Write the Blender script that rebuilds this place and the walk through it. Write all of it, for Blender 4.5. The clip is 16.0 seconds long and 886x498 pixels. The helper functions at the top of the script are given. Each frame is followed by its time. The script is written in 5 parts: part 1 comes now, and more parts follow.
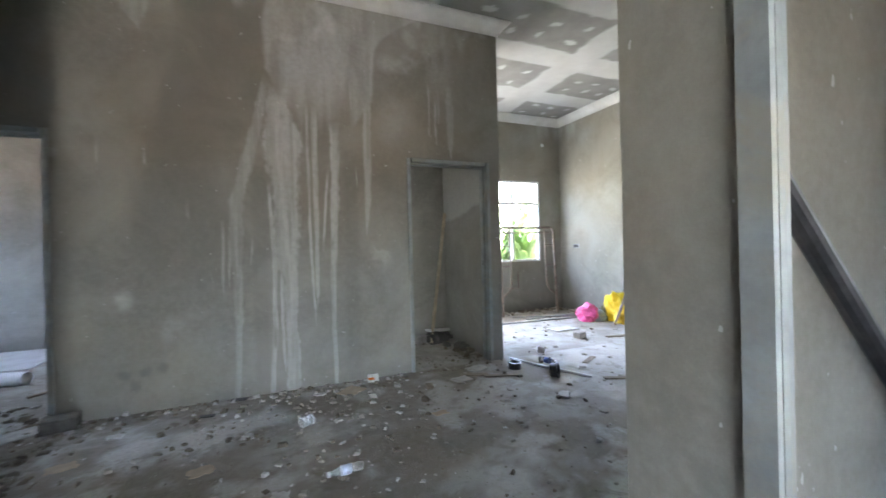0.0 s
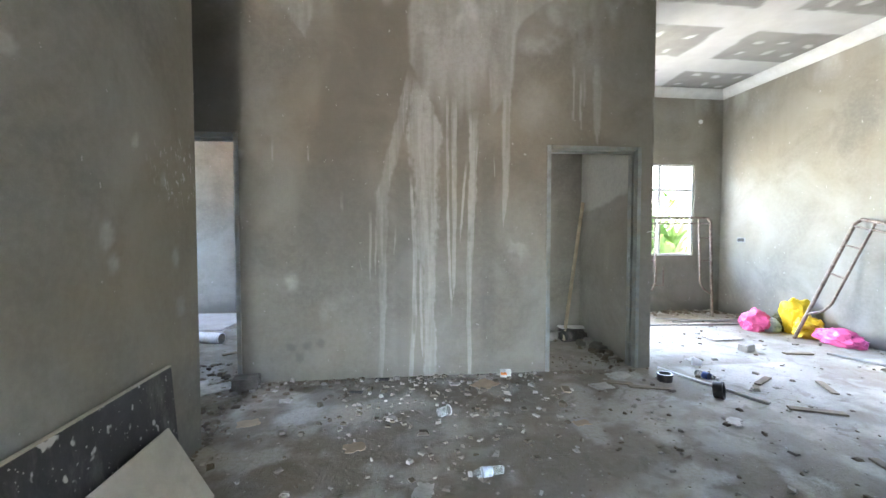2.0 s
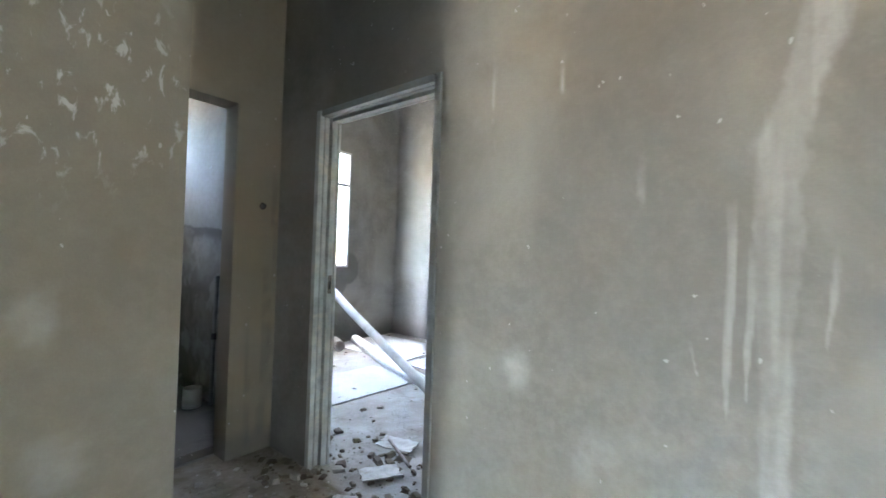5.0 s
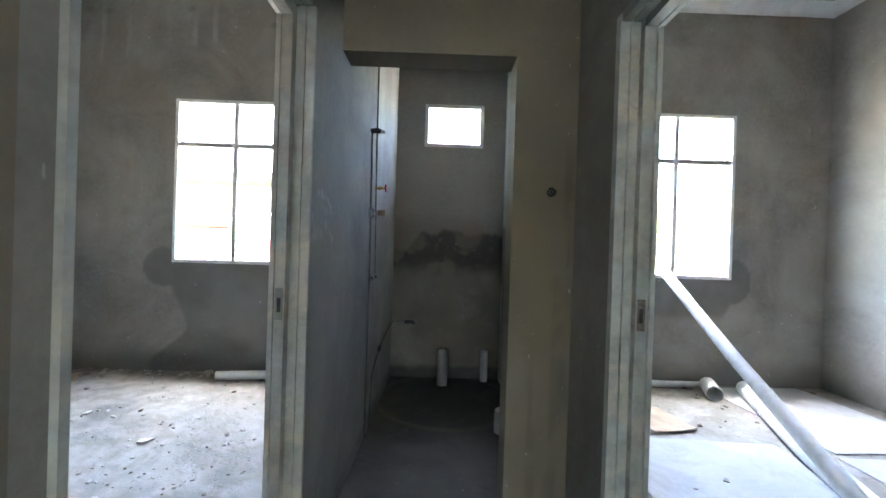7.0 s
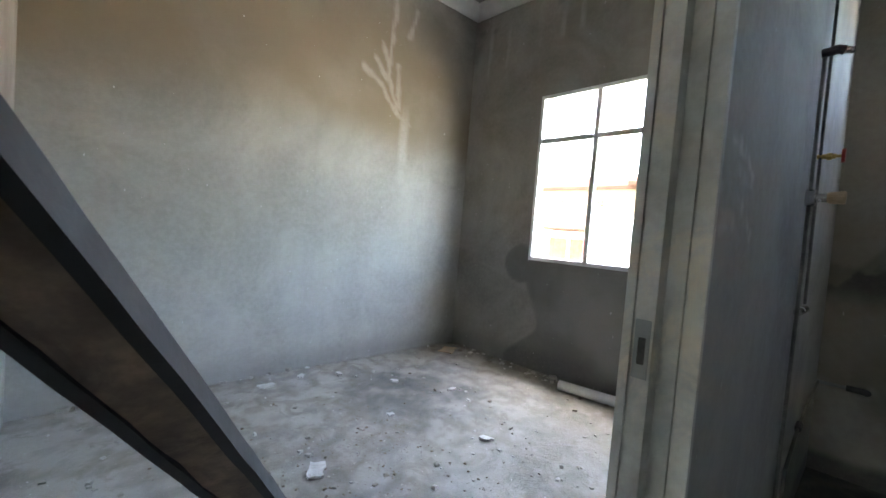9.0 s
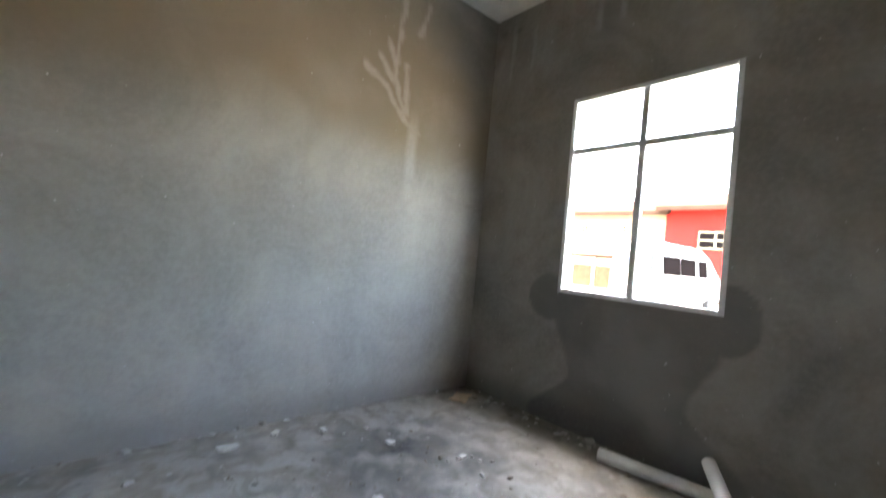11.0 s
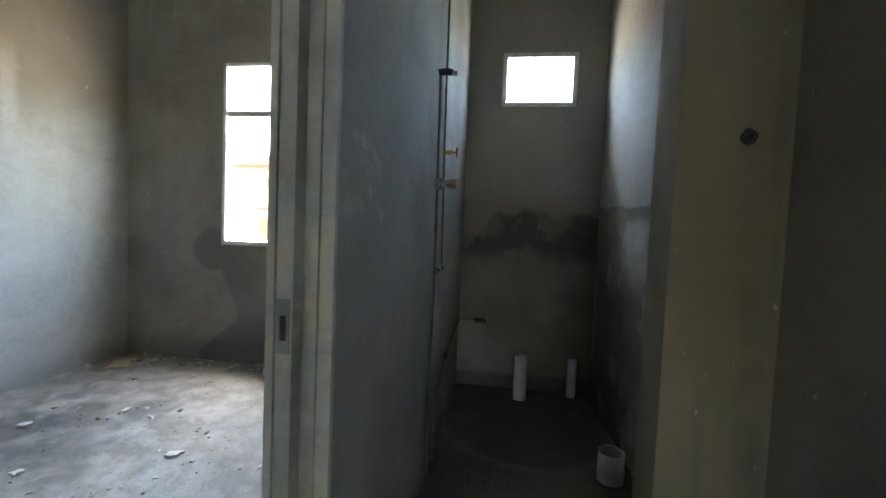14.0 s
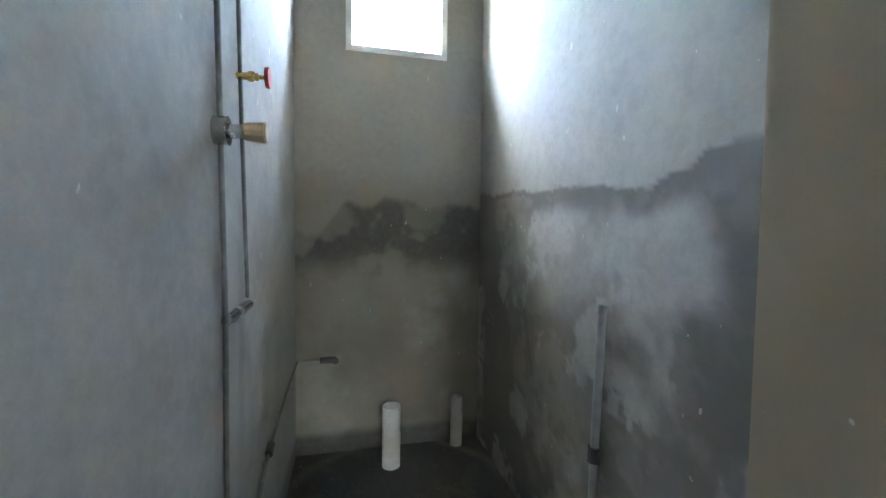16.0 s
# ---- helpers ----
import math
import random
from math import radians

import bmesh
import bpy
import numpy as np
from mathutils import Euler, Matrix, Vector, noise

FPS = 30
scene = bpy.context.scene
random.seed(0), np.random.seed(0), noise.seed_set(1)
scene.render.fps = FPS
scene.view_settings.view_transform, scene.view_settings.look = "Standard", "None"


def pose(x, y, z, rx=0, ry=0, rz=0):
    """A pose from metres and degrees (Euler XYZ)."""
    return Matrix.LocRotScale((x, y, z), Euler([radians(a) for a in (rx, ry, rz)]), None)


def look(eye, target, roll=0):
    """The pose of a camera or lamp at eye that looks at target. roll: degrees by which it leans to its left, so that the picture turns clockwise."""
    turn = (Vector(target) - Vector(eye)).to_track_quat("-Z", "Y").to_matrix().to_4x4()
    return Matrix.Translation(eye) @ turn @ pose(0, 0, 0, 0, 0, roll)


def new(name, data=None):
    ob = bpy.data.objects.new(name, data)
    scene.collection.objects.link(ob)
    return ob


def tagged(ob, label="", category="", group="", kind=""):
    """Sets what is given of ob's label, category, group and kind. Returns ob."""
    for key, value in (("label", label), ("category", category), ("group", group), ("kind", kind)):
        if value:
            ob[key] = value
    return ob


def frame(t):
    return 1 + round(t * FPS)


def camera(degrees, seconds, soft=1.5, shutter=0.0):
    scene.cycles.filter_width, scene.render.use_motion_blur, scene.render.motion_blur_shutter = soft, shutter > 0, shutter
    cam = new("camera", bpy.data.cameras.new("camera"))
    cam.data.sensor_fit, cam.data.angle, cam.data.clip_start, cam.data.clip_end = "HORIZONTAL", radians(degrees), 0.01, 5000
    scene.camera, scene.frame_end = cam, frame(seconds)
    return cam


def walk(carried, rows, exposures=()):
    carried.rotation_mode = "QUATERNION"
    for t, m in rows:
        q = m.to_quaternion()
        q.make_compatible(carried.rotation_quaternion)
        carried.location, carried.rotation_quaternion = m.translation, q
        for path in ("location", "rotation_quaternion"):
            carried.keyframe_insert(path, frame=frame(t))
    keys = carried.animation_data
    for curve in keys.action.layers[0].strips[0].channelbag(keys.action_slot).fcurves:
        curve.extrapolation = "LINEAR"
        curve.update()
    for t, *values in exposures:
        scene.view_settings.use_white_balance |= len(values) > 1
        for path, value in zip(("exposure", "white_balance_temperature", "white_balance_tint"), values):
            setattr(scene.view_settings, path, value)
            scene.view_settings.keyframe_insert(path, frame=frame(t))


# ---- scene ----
cam = camera(94.5, 16.0, soft=1.5, shutter=0.15)
PATH = [
    (0, (0.424, 0.52, 1.222), (1.206, 2.36, 1.217), -1.4),
    (0.5, (0.324, 0.285, 1.271), (0.472, 2.279, 1.307), 1.2),
    (1, (0.329, 0.208, 1.298), (0.392, 2.206, 1.24), 1.1),
    (1.5, (0.331, 0.362, 1.286), (0.425, 2.359, 1.227), 1.7),
    (2, (0.31, 0.679, 1.305), (0.532, 2.666, 1.228), -0.0),
    (2.5, (0.36, 1.038, 1.277), (0.568, 3.027, 1.307), 0.5),
    (3, (0.366, 1.445, 1.277), (0.556, 3.435, 1.324), 1.1),
    (3.5, (0.369, 1.884, 1.266), (0.478, 3.881, 1.257), 0.1),
    (4, (0.334, 2.232, 1.323), (-0.138, 4.175, 1.328), -0.6),
    (4.5, (0.253, 2.585, 1.32), (-0.508, 4.435, 1.329), -1.3),
    (5, (0.162, 2.922, 1.321), (-1.088, 4.483, 1.345), 1.9),
    (5.2, (0.114, 3.03, 1.329), (-1.362, 4.38, 1.329), 3.2),
    (7.3, (-0.647, 3.778, 1.325), (-2.637, 3.594, 1.272), 1.4),
    (7.5, (-0.707, 3.78, 1.326), (-2.673, 3.427, 1.236), 1.3),
    (8, (-0.834, 3.765, 1.324), (-2.616, 2.861, 1.244), 3.1),
    (8.5, (-0.969, 3.677, 1.308), (-2.449, 2.341, 1.152), 2.5),
    (8.7, (-1.047, 3.593, 1.302), (-2.463, 2.183, 1.222), 3.7),
    (10.8, (-1.657, 3.12, 1.287), (-2.884, 1.572, 0.972), 5.2),
    (11, (-1.658, 3.063, 1.311), (-2.964, 1.549, 1.337), 5.4),
    (11.5, (-1.511, 3.003, 1.38), (-2.839, 1.726, 2.157), 5.1),
    (12, (-1.524, 3.087, 1.434), (-2.762, 1.81, 2.349), 4.9),
    (12.5, (-1.458, 3.194, 1.407), (-2.696, 1.762, 2.054), 4.8),
    (13, (-1.327, 3.358, 1.387), (-2.753, 1.999, 1.733), 4.2),
    (13.5, (-1.182, 3.522, 1.369), (-3.003, 2.696, 1.34), 2.7),
    (14, (-1.22, 3.616, 1.314), (-3.2, 3.348, 1.215), 2.4),
    (14.5, (-1.448, 3.642, 1.303), (-3.447, 3.628, 1.245), 0.4),
    (15, (-1.713, 3.625, 1.299), (-3.704, 3.634, 1.105), 1.1),
    (15.5, (-2.035, 3.587, 1.281), (-3.987, 3.912, 0.993), 0.6),
    (16, (-2.183, 3.573, 1.316), (-4.124, 4.048, 1.224), 0.7),
]
EXPOSURES = [(0, 6.32, 6500, 10), (.5, 6.5, 6520, 9), (1, 6.80, 6520, 9), (2, 6.84, 6540, 9), (3, 6.78, 6560, 8), (4, 7.05, 6540, 8), (4.5, 7.28, 6540, 8), (5.2, 7.45, 6520, 8), (7.3, 7.15, 6700, 7), (8.0, 6.9, 6900, 7), (8.7, 6.72, 7000, 7), (10.8, 6.42, 7350, 9), (11.5, 6.02, 6950, 9), (12.5, 6.25, 6650, 8), (13.0, 6.25, 6650, 7), (13.5, 6.25, 6900, 5), (14.0, 6.6, 7050, 5), (14.5, 7.45, 7000, 8), (15.0, 7.95, 6950, 9), (16, 8.48, 6900, 4)]
walk(cam, [(t, look(eye, target, roll)) for t, eye, target, roll in PATH], EXPOSURES)

# ---- world, sun and light ----
SUN_EL, SUN_AZ = 79.0, 140.0
world = bpy.data.worlds.new("world")
scene.world = world
world.use_nodes = True
wn = world.node_tree
sky = wn.nodes.new("ShaderNodeTexSky")
sky.sky_type = 'NISHITA'
sky.sun_disc = False
sky.sun_elevation, sky.sun_rotation = radians(SUN_EL), radians(SUN_AZ)
sky.air_density, sky.dust_density, sky.ozone_density = 1.0, 4.5, 1.0
wn.links.new(sky.outputs[0], wn.nodes["Background"].inputs[0])
wn.nodes["Background"].inputs[1].default_value = 0.15

sun_data = bpy.data.lights.new("sun", 'SUN')
sun_data.energy, sun_data.angle, sun_data.color = 1.45, radians(2.5), (1.0, 0.97, 0.93)
sun = new("sun", sun_data)
_d = Vector((math.sin(radians(SUN_AZ)) * math.cos(radians(SUN_EL)), math.cos(radians(SUN_AZ)) * math.cos(radians(SUN_EL)), math.sin(radians(SUN_EL))))
sun.matrix_world = look(_d * 30, (0, 0, 0))

# added lamp for the living room's daylight, in an assumed wide opening, unseen
fill_data = bpy.data.lights.new("living_fill", 'AREA')
fill_data.shape, fill_data.size, fill_data.size_y = 'RECTANGLE', 2.4, 2.7
fill_data.energy, fill_data.color = 3.9, (1.0, .98, .94)
fill_lamp = new("living_fill", fill_data)
fill_lamp.matrix_world = look((1.3, 7.02, 1.45), (1.3, 0, 1.45))


# ---- materials ----
class Nodes:
    """A short hand for building one material's node tree."""

    def __init__(self, name):
        self.m = bpy.data.materials.new(name)
        self.m.use_nodes = True
        self.t = self.m.node_tree
        self.bsdf = self.t.nodes["Principled BSDF"]
        self.co = self.add("ShaderNodeTexCoord").outputs["Object"]

    def add(self, kind, **props):
        n = self.t.nodes.new(kind)
        for k, v in props.items():
            setattr(n, k, v)
        return n

    def put(self, socket, value):
        if isinstance(value, bpy.types.NodeSocket):
            self.t.links.new(value, socket)
        elif isinstance(value, (tuple, list)) and len(value) == 3 and socket.type == 'RGBA':
            socket.default_value = (*value, 1)
        else:
            socket.default_value = value

    def noise(self, scale, detail=5.0, rough=0.6, stretch=(1, 1, 1), co=None, warp=0.0):
        mp = self.add("ShaderNodeMapping")
        self.put(mp.inputs["Vector"], co or self.co)
        mp.inputs["Scale"].default_value = stretch
        n = self.add("ShaderNodeTexNoise")
        self.put(n.inputs["Vector"], mp.outputs[0])
        for k, v in (("Scale", scale), ("Detail", detail), ("Roughness", rough), ("Distortion", warp)):
            n.inputs[k].default_value = v
        return n.outputs["Fac"]

    def ramp(self, fac, a, b, lo=0.0, hi=1.0):
        r = self.add("ShaderNodeMapRange")
        r.interpolation_type = 'SMOOTHSTEP'
        self.put(r.inputs["Value"], fac)
        for k, v in (("From Min", a), ("From Max", b), ("To Min", lo), ("To Max", hi)):
            r.inputs[k].default_value = v
        return r.outputs[0]

    def math(self, op, a, b):
        n = self.add("ShaderNodeMath", operation=op)
        self.put(n.inputs[0], a)
        self.put(n.inputs[1], b)
        return n.outputs[0]

    def mix(self, fac, a, b, how='MIX'):
        n = self.add("ShaderNodeMix", data_type='RGBA', blend_type=how)
        self.put(n.inputs[0], fac)
        self.put(n.inputs[6], a)
        self.put(n.inputs[7], b)
        return n.outputs[2]

    def attr(self, name):
        a = self.add("ShaderNodeAttribute")
        a.attribute_name = name
        s = self.add("ShaderNodeSeparateColor")
        self.t.links.new(a.outputs["Color"], s.inputs[0])
        return s.outputs[0], s.outputs[1], s.outputs[2], a.outputs["Alpha"]

    def bump(self, height, strength, distance=0.01, over=None):
        b = self.add("ShaderNodeBump")
        self.put(b.inputs["Height"], height)
        b.inputs["Strength"].default_value, b.inputs["Distance"].default_value = strength, distance
        if over is not None:
            self.put(b.inputs["Normal"], over)
        return b.outputs[0]

    def done(self, color, rough=0.8, normal=None, metal=0.0, **more):
        self.put(self.bsdf.inputs["Base Color"], color)
        self.put(self.bsdf.inputs["Roughness"], rough)
        self.put(self.bsdf.inputs["Metallic"], metal)
        if normal is not None:
            self.put(self.bsdf.inputs["Normal"], normal)
        for k, v in more.items():
            self.put(self.bsdf.inputs[k.replace("_", " ")], v)
        return self.m


def plaster_material(name, base, white=(.58, .58, .56), wet_and_shade=(.10, .097, .088), warm=(.27, .235, .18)):
    """Sand-cement render with trowel clouds and grain; the stain attribute adds wash, damp and clay, and on some walls
    painted light and shade.
    """
    n = Nodes(name)
    cloud = n.noise(1.3, 6, .62, warp=.6)
    streak = n.noise(2.2, 5, .6, (1, 1, .16), warp=.3)
    grain = n.noise(170, 3, .6)
    fine = n.noise(28, 6, .65)
    dark = tuple(c * .70 for c in base)
    light = tuple(min(1, c * 1.22) for c in base)
    c = n.mix(n.ramp(cloud, .3, .7), dark, light)
    c = n.mix(n.ramp(streak, .42, .72, 0, .45), c, tuple(b * .72 for b in base))
    c = n.mix(n.ramp(fine, .35, .75, 0, .28), c, tuple(min(1, b * 1.35) for b in base))
    c = n.mix(n.ramp(grain, .3, .7, 0, .15), c, tuple(b * .55 for b in base))
    r, g, b, al = n.attr("stain")
    c = n.mix(b, c, warm)
    c = n.mix(n.math('MULTIPLY', g, n.ramp(fine, .15, .6, .78, 1)), c, wet_and_shade)
    c = n.mix(n.math('MULTIPLY', r, n.ramp(fine, .25, .65, .72, 1)), c, white)
    speck = n.ramp(n.noise(34, 2, .5, (1, 1, .6)), .74, .755, 0, .6)
    c = n.mix(speck, c, white)
    splat = n.math('MULTIPLY', al, n.ramp(n.noise(34, 4, .6, (1, 1, .5), warp=.6), .57, .67))
    c = n.mix(splat, c, white)
    relief = n.math('ADD', n.math('MULTIPLY', grain, .35), n.math('ADD', n.math('MULTIPLY', fine, .5), n.math('MULTIPLY', cloud, 2.0)))
    return n.done(c, n.ramp(g, 0, 1, .92, .62), n.bump(relief, .27, .006))


def plain_material(name, base, rough=.6, metal=0.0, vary=.25, scale=12, bump=.15, dirt=None, dirt_amount=.4, **more):
    """One coat of colour with small and large variation, and dirt if asked."""
    n = Nodes(name)
    a, b = n.noise(scale, 6, .6), n.noise(scale * 9, 3, .6)
    c = n.mix(n.ramp(a, .3, .7), tuple(v * (1 - vary) for v in base), tuple(min(1, v * (1 + vary)) for v in base))
    c = n.mix(n.ramp(b, .35, .7, 0, vary * .6), c, tuple(v * .6 for v in base))
    if dirt:
        c = n.mix(n.ramp(n.noise(scale * .6, 7, .7, warp=1.0), .45, .68, 0, dirt_amount), c, dirt)
    return n.done(c, n.ramp(a, .3, .7, max(.02, rough - .1), min(1, rough + .1)), n.bump(n.math('ADD', a, n.math('MULTIPLY', b, .3)), bump, .004), metal, **more)


HALL_PLASTER = plaster_material("hall_plaster", (.268, .262, .232), warm=(.30, .25, .172))
# its warm tone paints ground-bounced light on the first bedroom's south wall
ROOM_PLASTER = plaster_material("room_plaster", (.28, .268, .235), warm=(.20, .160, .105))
BATH_PLASTER = plaster_material("bath_plaster", (.30, .295, .275), white=(.55, .55, .53), wet_and_shade=(.075, .075, .07))
EXTERIOR = plain_material("exterior_render", (.45, .43, .38), .9, scale=2)


def slab_material():
    n = Nodes("raw_concrete_floor")
    cloud, mid, fine, grit = n.noise(.9, 6, .65, warp=.8), n.noise(6, 7, .68, warp=.5), n.noise(40, 5, .65), n.noise(210, 2, .5)
    c = n.mix(n.ramp(cloud, .32, .68), (.245, .228, .193), (.37, .353, .315))
    c = n.mix(n.ramp(mid, .5, .72, 0, .6), c, (.43, .415, .38))
    c = n.mix(n.ramp(mid, .46, .28, 0, .55), c, (.15, .135, .11))
    c = n.mix(n.ramp(fine, .55, .8, 0, .45), c, (.50, .48, .44))
    c = n.mix(n.ramp(grit, .6, .72, 0, .35), c, (.12, .11, .09))
    r, g, b, al = n.attr("stain")
    c = n.mix(n.math('MULTIPLY', b, n.ramp(mid, .3, .6, .5, 1)), c, (.135, .105, .068))
    c = n.mix(n.math('MULTIPLY', r, n.ramp(fine, .3, .6, .6, 1)), c, (.56, .55, .52))
    c = n.mix(g, c, (.045, .047, .046))
    c = n.mix(n.ramp(n.noise(60, 2, .5), .72, .74, 0, .8), c, (.56, .55, .52))
    c = n.mix(n.ramp(n.noise(4.5, 6, .68, warp=.8), .54, .64, 0, .45), c, (.14, .123, .095))
    relief = n.math('ADD', n.math('MULTIPLY', mid, 1.6), n.math('ADD', n.math('MULTIPLY', fine, .7), n.math('MULTIPLY', grit, .25)))
    return n.done(c, n.ramp(g, 0, 1, .88, .5), n.bump(relief, .6, .012))


def board_material():
    n = Nodes("gypsum_board")
    r, g, b, al = n.attr("stain")
    a, f = n.noise(3, 5, .6), n.noise(30, 5, .6)
    c = n.mix(n.ramp(a, .3, .7), (.215, .212, .20), (.27, .265, .245))
    joint = n.mix(n.ramp(a, .3, .7), (.50, .50, .487), (.445, .445, .432))
    c = n.mix(r, c, joint)
    return n.done(c, .9, n.bump(n.math('ADD', n.math('MULTIPLY', r, .6), n.math('MULTIPLY', f, .1)), .3, .004))


FLOOR_MAT = slab_material()
BOARD_MAT = board_material()
CORNICE_MAT = plain_material("cornice_gypsum", (.62, .62, .60), .85, vary=.08, scale=5, dirt=(.5, .48, .43), dirt_amount=.35)
STEEL = plain_material("galvanised_steel", (.32, .345, .345), .6, .25, vary=.22, scale=7, dirt=(.36, .33, .26), dirt_amount=.75)
STEEL_SMEARED = plain_material("cement_smeared_steel", (.54, .56, .54), .7, .0, vary=.22, scale=8, bump=.6, dirt=(.68, .64, .54), dirt_amount=1.0)
STEEL_DARK = plain_material("dark_steel", (.09, .09, .095), .45, .6, vary=.3, scale=14)
RUSTY = plain_material("rusty_scaffold_paint", (.20, .15, .125), .6, .3, vary=.35, scale=18, dirt=(.42, .40, .36), dirt_amount=.6)
WINDOW_PAINT = plain_material("primer_grey_paint", (.80, .81, .81), .5, vary=.08, scale=8, dirt=(.30, .28, .25), dirt_amount=.4)
PVC = plain_material("white_pvc", (.74, .75, .76), .35, vary=.05, scale=6, dirt=(.48, .45, .39), dirt_amount=.5)
PVC_GREY = plain_material("grey_pvc", (.27, .285, .29), .45, vary=.15, scale=10, dirt=(.40, .37, .32), dirt_amount=.5)
BLACK_PLASTIC = plain_material("black_plastic", (.018, .018, .02), .4, vary=.3, scale=20, dirt=(.18, .16, .13), dirt_amount=.3)
TIMBER = plain_material("pale_timber", (.42, .35, .25), .75, vary=.2, scale=9, dirt=(.25, .22, .17))
SOILED_TIMBER = plain_material("soiled_timber", (.24, .20, .15), .85, vary=.25, scale=9, dirt=(.15, .13, .10), dirt_amount=.6)
DARK_TIMBER = plain_material("weathered_dark_timber", (.060, .046, .036), .85, vary=.5, scale=6, bump=.5, dirt=(.22, .18, .145), dirt_amount=.8)


def splashed_ply():
    """Black film-faced ply with round splashes and runs of dried cement."""
    n = Nodes("splashed_black_form_ply")
    fine = n.noise(60, 5, .6)
    c = n.mix(n.ramp(n.noise(3, 6, .65), .35, .7), (.022, .022, .024), (.055, .056, .058))
    c = n.mix(n.ramp(n.noise(7, 6, .7, (1, 1, .4)), .47, .72, 0, .5), c, (.24, .23, .22))
    drops = n.ramp(n.noise(15, 2, .45, (1, 1, .8)), .64, .69)
    small = n.ramp(n.noise(48, 2, .5), .68, .72, 0, .8)
    c = n.mix(drops, c, (.56, .55, .53))
    c = n.mix(small, c, (.5, .49, .47))
    return n.done(c, n.ramp(drops, 0, 1, .45, .9), n.bump(n.math('ADD', fine, drops), .25, .004))


PLY_BLACK = splashed_ply()
BOARD_BEIGE = plain_material("dusty_fibre_board", (.46, .42, .345), .88, vary=.14, scale=4, dirt=(.34, .30, .24), dirt_amount=.5)
PAPER_WHITE = plain_material("white_board", (.70, .70, .69), .8, vary=.06, scale=4, dirt=(.45, .42, .37), dirt_amount=.5)
GYPSUM = plain_material("dusty_gypsum_sheet", (.47, .475, .475), .85, vary=.08, scale=3, dirt=(.32, .30, .26), dirt_amount=.6)
DARK_SACK = plain_material("dirty_dark_sack", (.055, .052, .048), .85, vary=.45, scale=9, bump=.6, dirt=(.22, .20, .175), dirt_amount=.6)
CARD = plain_material("brown_card", (.42, .33, .235), .9, vary=.15, scale=9)
CEMENT = plain_material("cement_brick", (.30, .285, .26), .95, vary=.2, scale=14, bump=.6)
DARK_CEMENT = plain_material("damp_cement_block", (.15, .14, .125), .95, vary=.25, scale=14, bump=.6)
SCRAP_BOARD = plain_material("soiled_gypsum_scrap", (.50, .49, .46), .9, vary=.15, scale=14, bump=.3, dirt=(.24, .21, .165), dirt_amount=.85)
CLAY = plain_material("fired_clay", (.24, .115, .07), .95, vary=.25, scale=14, bump=.6, dirt=(.40, .37, .32))
BRASS = plain_material("brass", (.55, .38, .14), .35, .9, vary=.2, scale=30)
CHROME = plain_material("chrome", (.62, .63, .64), .2, 1.0, vary=.1, scale=20)
RED_PAINT = plain_material("red_enamel", (.42, .035, .03), .4, vary=.1, scale=30)
ORANGE = plain_material("orange_print", (.72, .20, .03), .5, vary=.1, scale=40)
BLUE = plain_material("blue_print", (.07, .14, .42), .45, vary=.1, scale=40)
CLEAR = plain_material("clear_plastic", (.85, .88, .9), .12, vary=.03, scale=20, bump=.1, dirt=(.6, .58, .52), dirt_amount=.5, Transmission_Weight=.75, IOR=1.3)
PINK_BAG = plain_material("pink_film", (.78, .13, .36), .35, vary=.12, scale=9, bump=.5)
YELLOW_BAG = plain_material("yellow_film", (.82, .58, .03), .35, vary=.12, scale=9, bump=.5)
BLUE_BAG = plain_material("pale_blue_film", (.42, .55, .68), .4, vary=.12, scale=9, bump=.4)
OLIVE_BAG = plain_material("dark_olive_film", (.10, .105, .055), .4, vary=.3, scale=9, bump=.4)


def island_material(name, colors, rough=.92):
    n = Nodes(name)
    g = n.add("ShaderNodeNewGeometry").outputs["Random Per Island"]
    c = colors[0]
    for k, col in enumerate(colors[1:], 1):
        c = n.mix(n.ramp(g, k / len(colors) - .01, k / len(colors) + .01), c, col)
    f = n.noise(60, 4, .6)
    c = n.mix(n.ramp(f, .35, .7, 0, .4), c, (.2, .18, .15))
    return n.done(c, rough, n.bump(f, .5, .004))


RUBBLE = island_material("rubble", [(.20, .175, .14), (.28, .26, .225), (.13, .105, .075), (.40, .385, .35), (.16, .13, .095), (.33, .31, .27), (.11, .09, .065), (.55, .54, .51)])
PALE_RUBBLE = island_material("pale_rubble", [(.26, .25, .22), (.40, .39, .36), (.50, .49, .46), (.22, .20, .165), (.34, .33, .30)])
SOIL_RUBBLE = island_material("soil_rubble", [(.13, .10, .07), (.17, .14, .10), (.09, .07, .05), (.22, .19, .15), (.15, .12, .085), (.36, .34, .30)])


# ---- mesh tools ----
def lattice(seed, n=64):
    return np.random.RandomState(seed).rand(n, n)


